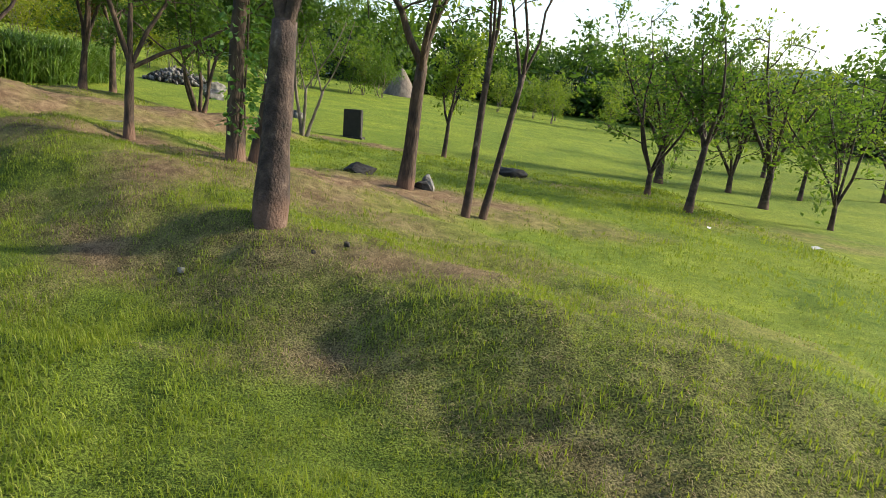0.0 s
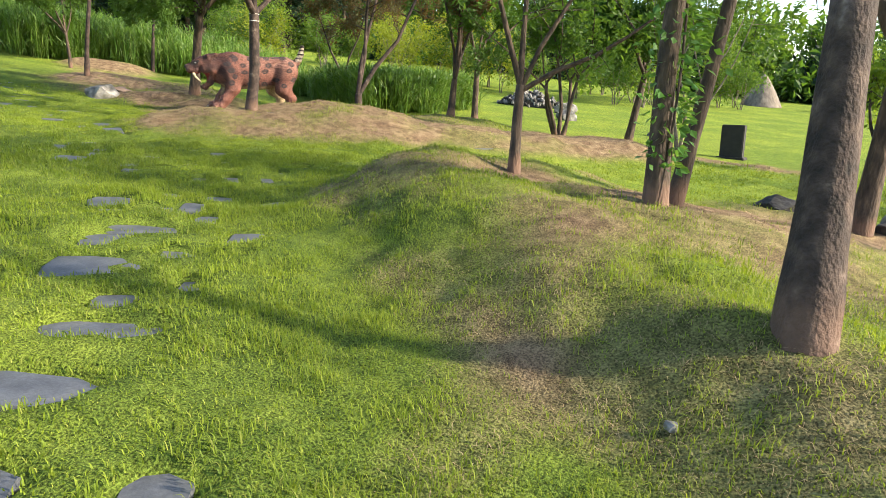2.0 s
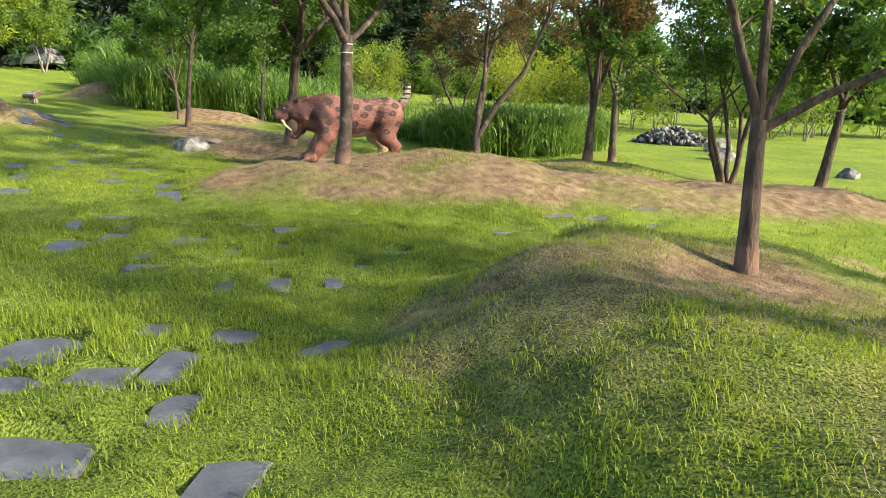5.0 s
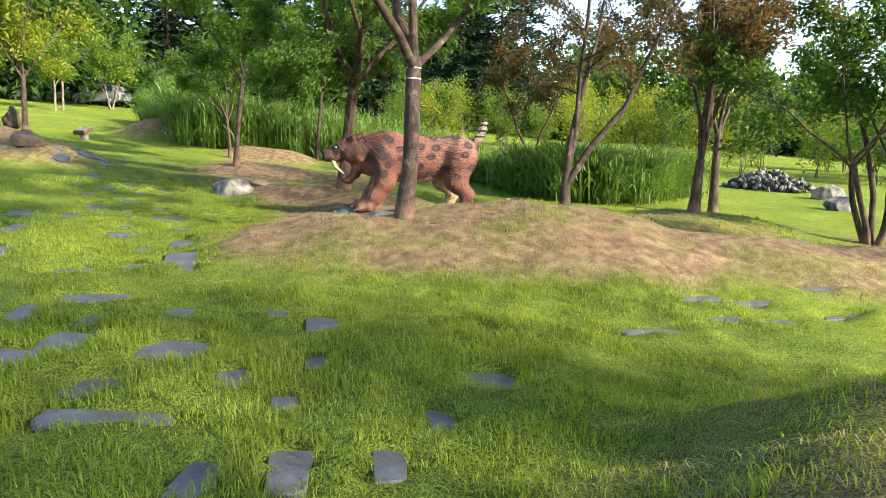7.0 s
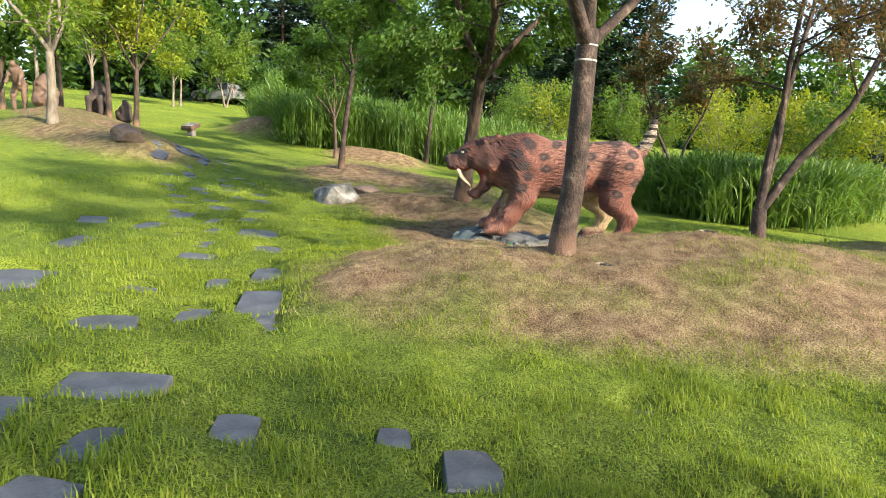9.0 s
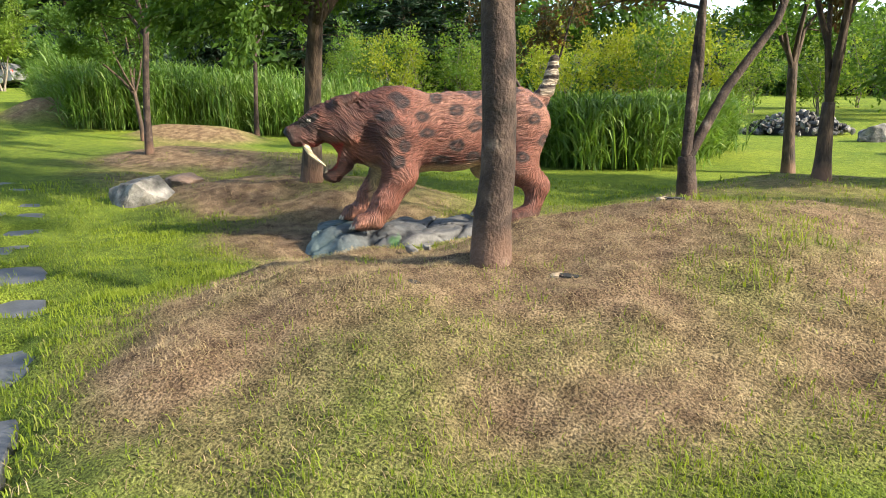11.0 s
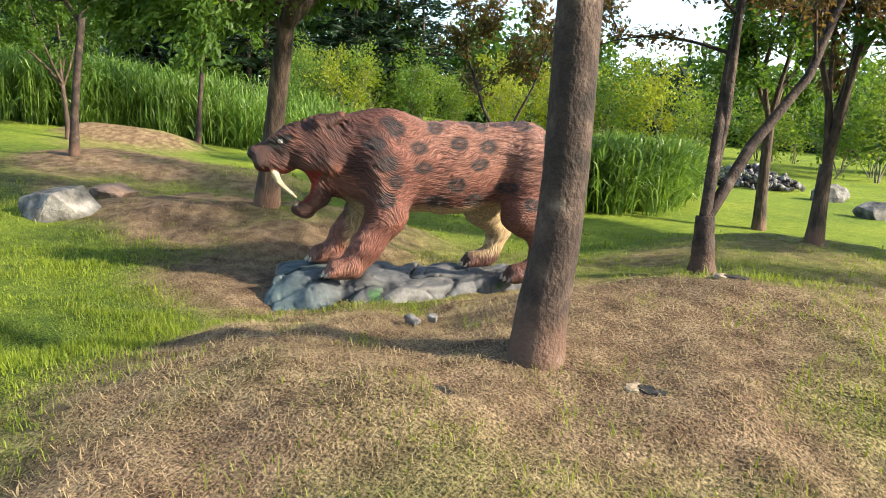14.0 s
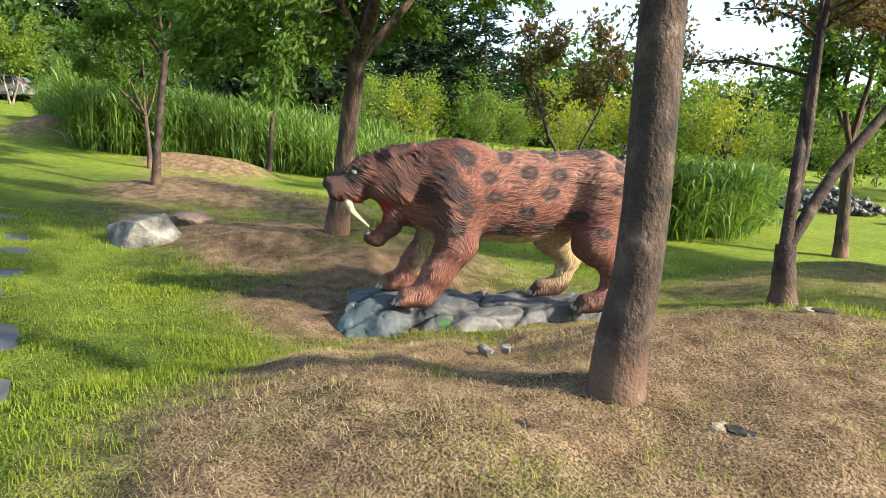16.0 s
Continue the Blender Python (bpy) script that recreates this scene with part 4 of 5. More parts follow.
# low information stands: a sloping board on a stone foot
def info_stand(x, y, rz, k, label):
    ob = thing("information_stand", pose(x, y, gz(x, y), 0, 0, rz), label, "information stand", "information stands")
    for nm, mat, size, at_, tilt in (("foot", STONE_GREY, (0.34 * k, 0.2 * k, 0.3 * k), (0, 0.04, 0.13 * k), 0), ("board", BOARD, (0.62 * k, 0.46 * k, 0.16 * k), (0, 0, 0.36 * k), 24), ("panel", STONE_GREY, (0.54 * k, 0.38 * k, 0.012), (0, -0.034 * k, 0.44 * k), 24)):
        bm = bmesh.new()
        bmesh.ops.create_cube(bm, size=1.0)
        bmesh.ops.scale(bm, vec=size, verts=bm.verts)
        bmesh.ops.bevel(bm, geom=bm.edges[:], offset=min(size) * 0.2, segments=2, affect="EDGES")
        part_bm(nm, bm, mat, ob, {"foot": "pale stone foot", "board": "dark red-brown board", "panel": "grey panel"}[nm]).matrix_basis = pose(*at_, tilt)
    return ob


info_stand(-28.6, 15.15, 20, 0.85, "low brown information stand with a sloping board on the grass")
info_stand(-9.45, 6.05, 35, 0.95, "low dark-brown information stand beside the stone path")

# holes left in the turf, ringed with pale grit
for i, (x, y) in enumerate(((-10.45, 11.13), (-9.79, 11.64), (-9.69, 13.06))):
    hole = thing("turf_hole", Matrix.Translation((x, y, gz(x, y) + float(lumps(x, y)) - 0.003)), "small dark hole in the dry turf with pale grit", "hole", "holes in the mound")
    # flat black disc on the turf, standing for the shade inside the hole
    bm = bmesh.new()
    bmesh.ops.create_cone(bm, cap_ends=True, segments=14, radius1=0.05, radius2=0.045, depth=0.016)
    for v in bm.verts:
        v.co.x *= 1.25 + 0.2 * math.sin(5 * v.co.y * 30)
    part_bm("pit_disc", bm, BLACK_SLAB, hole, "flat black disc for the shaded opening")
    for k in range(4):
        a = 2.6 + k * 0.4
        g = part("grit", rock_mesh("grit", (0.034, 0.022, 0.006), 60 + k + 10 * i, SAND, 2), hole)
        g.location = (math.cos(a) * 0.085, math.sin(a) * 0.065, 0.004)

# rubble heap on the far lawn
heap = thing("rubble_heap", Matrix.Translation((-11.6, 31.5, gz(-11.6, 31.5))), "heap of broken pale grey stones on the lawn", "rubble")
rng = np.random.default_rng(9)
kinds = [rock_mesh("stone", (0.15, 0.11, 0.08), 300 + i, STONE_GREY if i % 3 else STONE_DARK, 1, 0.25, 0.6) for i in range(9)]
for i in range(290):
    r = math.sqrt(rng.uniform()) * 1.0
    a = rng.uniform(0, 6.28)
    g = part("stone", kinds[i % 9], heap)
    g.matrix_basis = pose(math.cos(a) * r * 1.6, math.sin(a) * r * 1.0, 0.02 + 0.75 * (1 - r) ** 0.8 * rng.uniform(0.55, 1), *rng.uniform(0, 360, 3)) @ Matrix.Scale(rng.uniform(0.6, 1.35), 4)
core = part("core", rock_mesh("core", (1.35, 0.85, 0.55), 330, STONE_DARK, 3, 0.2, 0.1), heap)

# dark upright sign slab
px, py = -2.25, 20.3
slab = thing("sign_slab", pose(px, py, gz(px, py), 0, -2, -14), "black upright slab on the lawn's edge", "sign")
bm = bmesh.new()
bmesh.ops.create_cube(bm, size=1.0)
bmesh.ops.scale(bm, vec=(0.56, 0.2, 0.86), verts=bm.verts)
bmesh.ops.bevel(bm, geom=bm.edges[:], offset=0.02, segments=2, affect="EDGES")
bmesh.ops.translate(bm, vec=(0, 0, 0.42), verts=bm.verts)
part_bm("slab", bm, BLACK_SLAB, slab)
bm = bmesh.new()
bmesh.ops.create_cube(bm, size=1.0)
bmesh.ops.scale(bm, vec=(0.7, 0.34, 0.1), verts=bm.verts)
bmesh.ops.bevel(bm, geom=bm.edges[:], offset=0.02, segments=2, affect="EDGES")
bmesh.ops.translate(bm, vec=(0, 0, 0.0), verts=bm.verts)
part_bm("footing", bm, STONE_DARK, slab, "low dark stone footing")

# thatched huts
def hut(x, y, r, h, label, seed):
    ob = thing("thatched_hut", Matrix.Translation((x, y, gz(x, y))), label, "hut", "thatched huts")
    rng = np.random.default_rng(seed)
    V, F = [], []
    n = 40
    prof = [(1.0, 0.0), (0.99, 0.03), (0.8, 0.24), (0.58, 0.5), (0.36, 0.74), (0.15, 0.94), (0.04, 1.0)]
    for rr, zz in prof:
        for k in range(n):
            a = 2 * math.pi * k / n
            w = 1 + rng.normal() * 0.02
            V.append((math.cos(a) * rr * r * w, math.sin(a) * rr * r * w, zz * h - 0.05))
    for i in range(len(prof) - 1):
        for k in range(n):
            F.append((i * n + k, i * n + (k + 1) % n, (i + 1) * n + (k + 1) % n, (i + 1) * n + k))
    F.append(tuple((len(prof) - 1) * n + k for k in range(n)))
    part("roof", mesh_of("roof", V, F, THATCH), ob)
    bm = bmesh.new()
    bmesh.ops.create_cone(bm, cap_ends=True, segments=10, radius1=r * 0.06, radius2=r * 0.03, depth=h * 0.12)
    bmesh.ops.translate(bm, vec=(0, 0, h * 0.98), verts=bm.verts)
    part_bm("finial", bm, THATCH, ob, "tied straw tip", True)
    return ob


hut(-2.4, 54.5, 1.4, 2.2, "conical thatched hut on the far lawn", 1)
hut(-50.8, 29.1, 1.7, 1.1, "low rounded thatched hut behind the reeds", 2)

# litter on the grass
for i, (x, y, a) in enumerate(((6.9, 11.0, 10), (5.2, 11.6, 60))):
    V = [(-0.12, -0.05, 0.0), (0.02, -0.06, 0.035), (0.13, -0.04, 0.01), (-0.11, 0.05, 0.03), (0.01, 0.06, 0.05), (0.12, 0.055, 0.015)]
    me = mesh_of("paper", V, [(0, 1, 4, 3), (1, 2, 5, 4)], WHITE, False)
    p = new("paper", me)
    p.matrix_world = pose(x, y, gz(x, y) + 0.03, 0, 0, a) @ Matrix.Scale(1.0 - 0.4 * i, 4)
    sm = p.modifiers.new("thick", "SOLIDIFY")
    sm.thickness = 0.004
    tagged(p, "crumpled white paper lying on the grass", "litter", "litter on the grass")


# ---- shapes blended from rounded limbs ----
def surface(field, lo, hi, step):
    """The zero surface of a field on a grid, as quads."""
    ax = [np.arange(lo[i], hi[i] + step, step) for i in range(3)]
    X, Y, Z = np.meshgrid(*ax, indexing="ij")
    f = field(X, Y, Z)
    inside = f < 0
    sx, sy, sz = f.shape
    acc = np.zeros((sx - 1, sy - 1, sz - 1, 3))
    cnt = np.zeros((sx - 1, sy - 1, sz - 1))
    corner = [(i, j, k) for i in (0, 1) for j in (0, 1) for k in (0, 1)]

    def sub(c):
        return f[c[0]:sx - 1 + c[0], c[1]:sy - 1 + c[1], c[2]:sz - 1 + c[2]]

    for a in corner:
        for d in range(3):
            if a[d]:
                continue
            c = list(a)
            c[d] = 1
            fa, fb = sub(a), sub(c)
            cross = (fa < 0) != (fb < 0)
            w = np.where(cross, fa / np.where(cross, fa - fb, 1), 0)
            for e in range(3):
                acc[..., e] += np.where(cross, a[e] + (w if e == d else 0), 0)
            cnt += cross
    act = cnt > 0
    ids = -np.ones(act.shape, int)
    ids[act] = np.arange(act.sum())
    cell = np.argwhere(act)
    V = (cell + acc[act] / cnt[act][:, None]) * step + np.array(lo)
    faces = []
    for d in range(3):
        u, v = (d + 1) % 3, (d + 2) % 3
        s0, s1 = [slice(None)] * 3, [slice(None)] * 3
        s0[d], s1[d] = slice(0, -1), slice(1, None)
        ch = inside[tuple(s0)] != inside[tuple(s1)]
        pts = np.argwhere(ch)
        pts = pts[(pts[:, u] > 0) & (pts[:, v] > 0) & (pts[:, u] < f.shape[u] - 1) & (pts[:, v] < f.shape[v] - 1)]
        flip = inside[tuple(s0)][tuple(pts.T)]
        q = []
        for du, dv in ((1, 1), (0, 1), (0, 0), (1, 0)):
            o = pts.copy()
            o[:, u] -= du
            o[:, v] -= dv
            q.append(ids[tuple(o.T)])
        q = np.stack(q, 1)
        q[~flip] = q[~flip][:, ::-1]
        faces.append(q)
    return V, np.concatenate(faces)


def limb(X, Y, Z, a, b, ra, rb, squash=1.0):
    """Distance to a tapered limb from a to b; squash flattens it sideways."""
    a, b = np.array(a, float), np.array(b, float)
    d = b - a
    px, py, pz = X - a[0], (Y - a[1]), Z - a[2]
    t = np.clip((px * d[0] + py * d[1] + pz * d[2]) / max(d @ d, 1e-9), 0, 1)
    return np.sqrt((px - t * d[0]) ** 2 + ((py - t * d[1]) / squash) ** 2 + (pz - t * d[2]) ** 2) - (ra + (rb - ra) * t)


def blend(a, b, k):
    h = np.clip(0.5 + 0.5 * (b - a) / k, 0, 1)
    return b * (1 - h) + a * h - k * h * (1 - h)


def wave_noise(X, Y, Z, s, seed):
    """Cheap smooth three-dimensional ripple, about -1 to 1."""
    r = np.random.default_rng(seed)
    o = 0
    for _ in range(5):
        k = r.normal(size=3) * s
        o = o + np.sin(X * k[0] + Y * k[1] + Z * k[2] + r.uniform(0, 6.28))
    return o / 3.0


def paint_on(me, colors):
    at = me.attributes.new("paint", "FLOAT_COLOR", "POINT")
    at.data.foreach_set("color", np.concatenate([colors, np.ones((len(colors), 1))], 1).astype(np.float32).ravel())


# ---- the sabre-toothed cat ----
def coat(X, Y, Z):
    """Locks of carved fur, -1 to 1: level on the flanks, slanting on the neck, upright on the legs."""
    w1, w2 = wave_noise(X, Y, Z, 8, 4), wave_noise(X, Y, Z, 21, 6)

    def locks(across, along):
        row = np.floor(across / (2 * np.pi))
        off = np.sin(row * 12.9898) * 43758.5453
        return np.sin(across) * (0.35 + 0.65 * np.sin(along + 6.28 * (off - np.floor(off)) + 2 * w2))

    flank = locks(176 * Z + 30 * X + 4.0 * w1 + 2.0 * w2, 34 * X)
    neck = locks(156 * Z - 96 * X + 4.0 * w1 + 2.0 * w2, 26 * X + 20 * Z)
    leg = locks(160 * X + 40 * Z + 60 * Y + 3.5 * w1 + 2.0 * w2, 36 * Z)
    a = np.clip((X - 0.85) / 0.25, 0, 1)
    b_ = np.clip((1.12 - Z) / 0.16, 0, 1)
    return (flank * (1 - a) + neck * a) * (1 - b_) + leg * b_


def cat_field(X, Y, Z):
    Yb = Y
    f = limb(X, Yb, Z, (-0.14, 0, 1.43), (0.42, 0, 1.36), 0.315, 0.335, 0.92)
    f = blend(f, limb(X, Yb, Z, (0.42, 0, 1.36), (0.95, 0, 1.37), 0.335, 0.37, 0.95), 0.1)
    f = blend(f, limb(X, Yb, Z, (0.90, 0, 1.57), (1.02, 0, 1.55), 0.2, 0.2), 0.12)
    f = blend(f, limb(X, Yb, Z, (1.0, 0, 1.46), (1.40, 0, 1.48), 0.29, 0.225, 0.92), 0.1)
    f = blend(f, limb(X, Yb, Z, (1.02, 0, 1.56), (1.44, 0, 1.555), 0.18, 0.14), 0.1)
    f = blend(f, limb(X, Yb, Z, (1.42, 0, 1.50), (1.60, 0, 1.505), 0.2, 0.165, 0.95), 0.07)
    f = blend(f, limb(X, Yb, Z, (1.58, 0, 1.49), (1.84, 0, 1.425), 0.14, 0.092), 0.06)
    f = blend(f, limb(X, Yb, Z, (1.70, 0.055, 1.375), (1.85, 0.045, 1.37), 0.082, 0.068), 0.03)
    f = blend(f, limb(X, Yb, Z, (1.70, -0.055, 1.375), (1.85, -0.045, 1.37), 0.082, 0.068), 0.03)
    f = blend(f, limb(X, Yb, Z, (1.915, 0, 1.445), (1.925, 0, 1.43), 0.04, 0.036, 1.4), 0.02)
    for s in (1, -1):
        # brow, cheek, ear
        f = blend(f, limb(X, Yb, Z, (1.62, s * 0.1, 1.59), (1.79, s * 0.07, 1.53), 0.045, 0.028), 0.04)
        f = blend(f, limb(X, Yb, Z, (1.38, s * 0.15, 1.40), (1.52, s * 0.13, 1.40), 0.12, 0.08), 0.06)
        f = blend(f, limb(X, Yb, Z, (1.45, s * 0.14, 1.655), (1.31, s * 0.17, 1.715), 0.062, 0.04), 0.03)
        # lower jaw
        f = blend(f, limb(X, Yb, Z, (1.40, s * 0.09, 1.33), (1.44, s * 0.075, 1.12), 0.085, 0.06), 0.05)
        f = blend(f, limb(X, Yb, Z, (1.44, s * 0.07, 1.12), (1.56, s * 0.045, 1.02), 0.06, 0.055), 0.04)
    f = blend(f, limb(X, Yb, Z, (1.52, 0, 1.03), (1.60, 0, 1.03), 0.055, 0.05, 1.3), 0.03)
    f = blend(f, limb(X, Yb, Z, (1.22, 0, 1.28), (1.40, 0, 1.24), 0.2, 0.1), 0.08)
    # legs: shoulder, elbow, wrist, paw
    for pts, rad, k in (
        (((0.98, 0.19, 1.34), (0.97, 0.25, 1.02), (1.13, 0.28, 0.78), (1.22, 0.28, 0.65)), (0.22, 0.14, 0.105, 0.095), 0.07),
        (((1.0, -0.19, 1.34), (1.05, -0.23, 1.04), (1.21, -0.27, 0.80), (1.30, -0.28, 0.67)), (0.22, 0.145, 0.112, 0.1), 0.07),
        (((-0.17, 0.17, 1.40), (-0.10, 0.25, 1.04), (-0.27, 0.29, 0.84), (-0.20, 0.30, 0.62)), (0.26, 0.165, 0.095, 0.08), 0.07),
        (((-0.05, -0.17, 1.40), (0.08, -0.25, 1.04), (-0.10, -0.29, 0.84), (-0.03, -0.30, 0.62)), (0.25, 0.15, 0.09, 0.078), 0.07),
    ):
        for i in range(3):
            f = blend(f, limb(X, Yb, Z, pts[i], pts[i + 1], rad[i], rad[i + 1]), k)
    # paws and toes
    for x, y, z in ((1.29, 0.29, 0.628), (1.37, -0.28, 0.645), (-0.08, 0.31, 0.575), (0.08, -0.31, 0.575)):
        f = blend(f, limb(X, Yb, Z, (x - 0.05, y, z + 0.01), (x + 0.05, y, z - 0.005), 0.083, 0.077, 1.3), 0.04)
        for k in range(4):
            yy = y + (k - 1.5) * 0.056
            xx = x + 0.10 - 0.018 * abs(k - 1.5)
            f = blend(f, limb(X, Yb, Z, (xx - 0.02, yy, z - 0.005), (xx + 0.03, yy, z - 0.03), 0.036, 0.028), 0.01)
    # tail
    tail = ((-0.40, 0, 1.60), (-0.47, 0, 1.70), (-0.52, 0, 1.82), (-0.55, 0, 1.97))
    for i in range(3):
        f = blend(f, limb(X, Yb, Z, tail[i], tail[i + 1], (0.085, 0.068, 0.062)[i], (0.068, 0.062, 0.045)[i]), 0.03)
    # eye sockets, throat and nostrils
    for s in (1, -1):
        f = np.maximum(f, -limb(X, Yb, Z, (1.73, s * 0.14, 1.52), (1.75, s * 0.135, 1.515), 0.032, 0.028))
        f = np.maximum(f, -limb(X, Yb, Z, (1.965, s * 0.025, 1.43), (1.975, s * 0.025, 1.43), 0.014, 0.014))
    f = np.maximum(f, -limb(X, Yb, Z, (1.62, 0, 1.16), (1.50, 0, 1.22), 0.07, 0.06))
    # carved fur: grooves that run back and down along the coat
    fur = coat(X, Y, Z)
    mask = np.clip((1.9 - X) / 0.2, 0.3, 1) * np.clip((Z - 0.62) / 0.2, 0.25, 1)
    f = f + 0.0075 * fur * mask + 0.0035 * wave_noise(X, Y, Z, 22, 8) * mask
    # tusks, eyes, small teeth, claws stay smooth
    for s in (1, -1):
        f = np.minimum(f, limb(X, Yb, Z, (1.79, s * 0.085, 1.34), (1.735, s * 0.085, 1.23), 0.028, 0.023))
        f = np.minimum(f, limb(X, Yb, Z, (1.735, s * 0.085, 1.23), (1.615, s * 0.08, 1.12), 0.023, 0.008))
        f = np.minimum(f, limb(X, Yb, Z, (1.72, s * 0.112, 1.525), (1.73, s * 0.11, 1.525), 0.02, 0.02))
        f = np.minimum(f, limb(X, Yb, Z, (1.615, s * 0.04, 1.05), (1.61, s * 0.04, 1.10), 0.015, 0.008))
    for x, y, z in ((1.29, 0.29, 0.628), (1.37, -0.28, 0.645), (-0.08, 0.31, 0.575), (0.08, -0.31, 0.575)):
        for k in range(4):
            xx, yy = x + 0.13 - 0.018 * abs(k - 1.5), y + (k - 1.5) * 0.057
            f = np.minimum(f, limb(X, Yb, Z, (xx, yy, z - 0.015), (xx + 0.045, yy, z - 0.055), 0.018, 0.006))
    return f


V, Q = surface(cat_field, (-0.68, -0.5, 0.46), (2.02, 0.5, 2.06), 0.0112)
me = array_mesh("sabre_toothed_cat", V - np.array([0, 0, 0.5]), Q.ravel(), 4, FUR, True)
X, Y, Z = V.T
rng = np.random.default_rng(12)
salmon, red, dark, cream = np.array((0.175, 0.068, 0.047)), np.array((0.075, 0.023, 0.018)), np.array((0.02, 0.0145, 0.0155)), np.array((0.42, 0.31, 0.175))
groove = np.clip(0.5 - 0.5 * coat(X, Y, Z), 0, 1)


def lay(col, c, w):
    w = np.clip(w, 0, 1)[:, None]
    return col * (1 - w) + c * w


col = np.tile(salmon, (len(V), 1))
# back paler, lower flank darker maroon, red streaks along the locks
col = lay(col, np.array((0.28, 0.145, 0.106)), 0.75 * np.clip((Z - 1.25) / 0.3, 0, 1) * np.clip((0.9 - X) / 0.4, 0, 1))
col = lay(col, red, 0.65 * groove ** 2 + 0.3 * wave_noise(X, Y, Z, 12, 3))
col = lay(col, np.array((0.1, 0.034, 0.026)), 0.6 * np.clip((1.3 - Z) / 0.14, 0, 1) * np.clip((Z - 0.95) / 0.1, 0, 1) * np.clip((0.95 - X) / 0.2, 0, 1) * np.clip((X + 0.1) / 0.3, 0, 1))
# dark streaked mane, face and shoulders
mane = np.clip((X - 0.75) / 0.35, 0, 1) * (0.55 + 0.6 * wave_noise(X, Y * 0.5, Z, 13, 21)) * np.clip((Z - 0.85) / 0.3, 0, 1)
col = lay(col, np.array((0.045, 0.016, 0.013)), mane * (0.8 + 0.7 * groove))
col = lay(col, np.array((0.05, 0.021, 0.017)), 0.6 * np.clip((X - 1.58) / 0.12, 0, 1) * np.clip((Z - 1.2) / 0.1, 0, 1))
# rosettes
spots = []
while len(spots) < 46:
    s_ = (rng.uniform(-0.48, 1.08), rng.uniform(1.08, 1.74), (1, -1)[len(spots) % 2])
    if all(s_[2] != o[2] or math.hypot(s_[0] - o[0], (s_[1] - o[1]) * 1.3) > 0.175 for o in spots):
        spots.append(s_)
for sx, sz, sy in spots:
    rx, rz = rng.uniform(0.06, 0.088), rng.uniform(0.046, 0.062)
    d = np.hypot((X - sx + 0.014 * wave_noise(X, Y, Z, 25, 2)) / rx, (Z - sz + 0.012 * wave_noise(X, Y, Z, 31, 5)) / rz)
    d = np.where(Y * sy > 0.02, d, 9)
    col = lay(col, dark * 1.3, 1.0 * np.clip((1.15 - d) * 2.6, 0, 1) * (1 - 0.35 * np.clip((0.55 - d) * 4, 0, 1)) * (0.85 + 0.25 * groove))
for i in range(26):
    sx, sy = rng.uniform(-0.3, 1.0), rng.uniform(-0.22, 0.22)
    d = np.hypot((X - sx) / 0.07, (Y - sy) / 0.045)
    col = lay(col, dark * 1.3, 0.8 * np.clip((1.1 - d) * 4, 0, 1) * np.clip((Z - 1.55) / 0.1, 0, 1))
# cream belly, chest, inner legs
inner = np.clip((0.22 - np.abs(Y)) / 0.06, 0, 1) * np.clip((1.14 - Z) / 0.1, 0, 1) * np.clip((1.25 - X) / 0.1, 0, 1)
col = lay(col, cream, inner)
far_hind = np.clip((-0.12 - Y) / 0.05, 0, 1) * np.clip((0.3 - X) / 0.1, 0, 1) * np.clip((1.16 - Z) / 0.08, 0, 1) * np.clip((X + 0.32 - (Y + 0.29) * 0.6) / 0.05, 0, 1) * np.clip((Y + 0.36) / 0.05, 0, 1)
col = lay(col, cream, 0.95 * far_hind)
col = lay(col, cream * 0.9, 0.8 * np.clip((X - 1.05) / 0.1, 0, 1) * np.clip((1.3 - X) / 0.1, 0, 1) * np.clip((1.2 - Z) / 0.1, 0, 1) * np.clip((0.16 - np.abs(Y)) / 0.06, 0, 1))
# paws darken, tail bands
col = lay(col, np.array((0.18, 0.08, 0.055)), np.clip((0.72 - Z) / 0.08, 0, 1) * (X > 0.9))
col = lay(col, np.array((0.08, 0.034, 0.026)), np.clip((0.68 - Z) / 0.08, 0, 1) * (X < 0.5))
tl = np.clip((-0.385 - X) / 0.02, 0, 1) * np.clip((Z - 1.63) / 0.04, 0, 1)
col = lay(col, np.array((0.4, 0.33, 0.25)), tl)
band = (np.sin((Z - 1.70) * 2 * math.pi / 0.088) > 0.15) | (Z > 1.95)
col = lay(col, np.array((0.05, 0.035, 0.03)), tl * band * np.clip((Z - 1.70) / 0.02, 0, 1))
# mouth, nose, eyes, ivory
mouth = np.clip((X - 1.40) / 0.03, 0, 1) * np.clip((1.335 - Z) / 0.02, 0, 1) * np.clip((Z - 1.06) / 0.03, 0, 1) * np.clip((0.085 - np.abs(Y)) / 0.02, 0, 1)
mouth = np.maximum(mouth, np.clip((X - 1.475 - (1.2 - Z) * 0.35) / 0.015, 0, 1) * np.clip((1.33 - Z) / 0.02, 0, 1) * np.clip((Z - 1.07) / 0.03, 0, 1) * (X < 1.66))
col = lay(col, np.array((0.2, 0.014, 0.012)), mouth)
col = lay(col, np.array((0.17, 0.02, 0.017)), np.clip((1.34 - Z) / 0.03, 0, 1) * np.clip((X - 1.58) / 0.04, 0, 1) * (Z > 1.25))
col = lay(col, np.array((0.012, 0.011, 0.012)), np.clip((X - 1.918) / 0.012, 0, 1) * (Z > 1.40))


def near_limb(a, b, r):
    return np.clip((r + 0.006 - limb(X, Y, Z, a, b, 0, 0)) / 0.004, 0, 1)


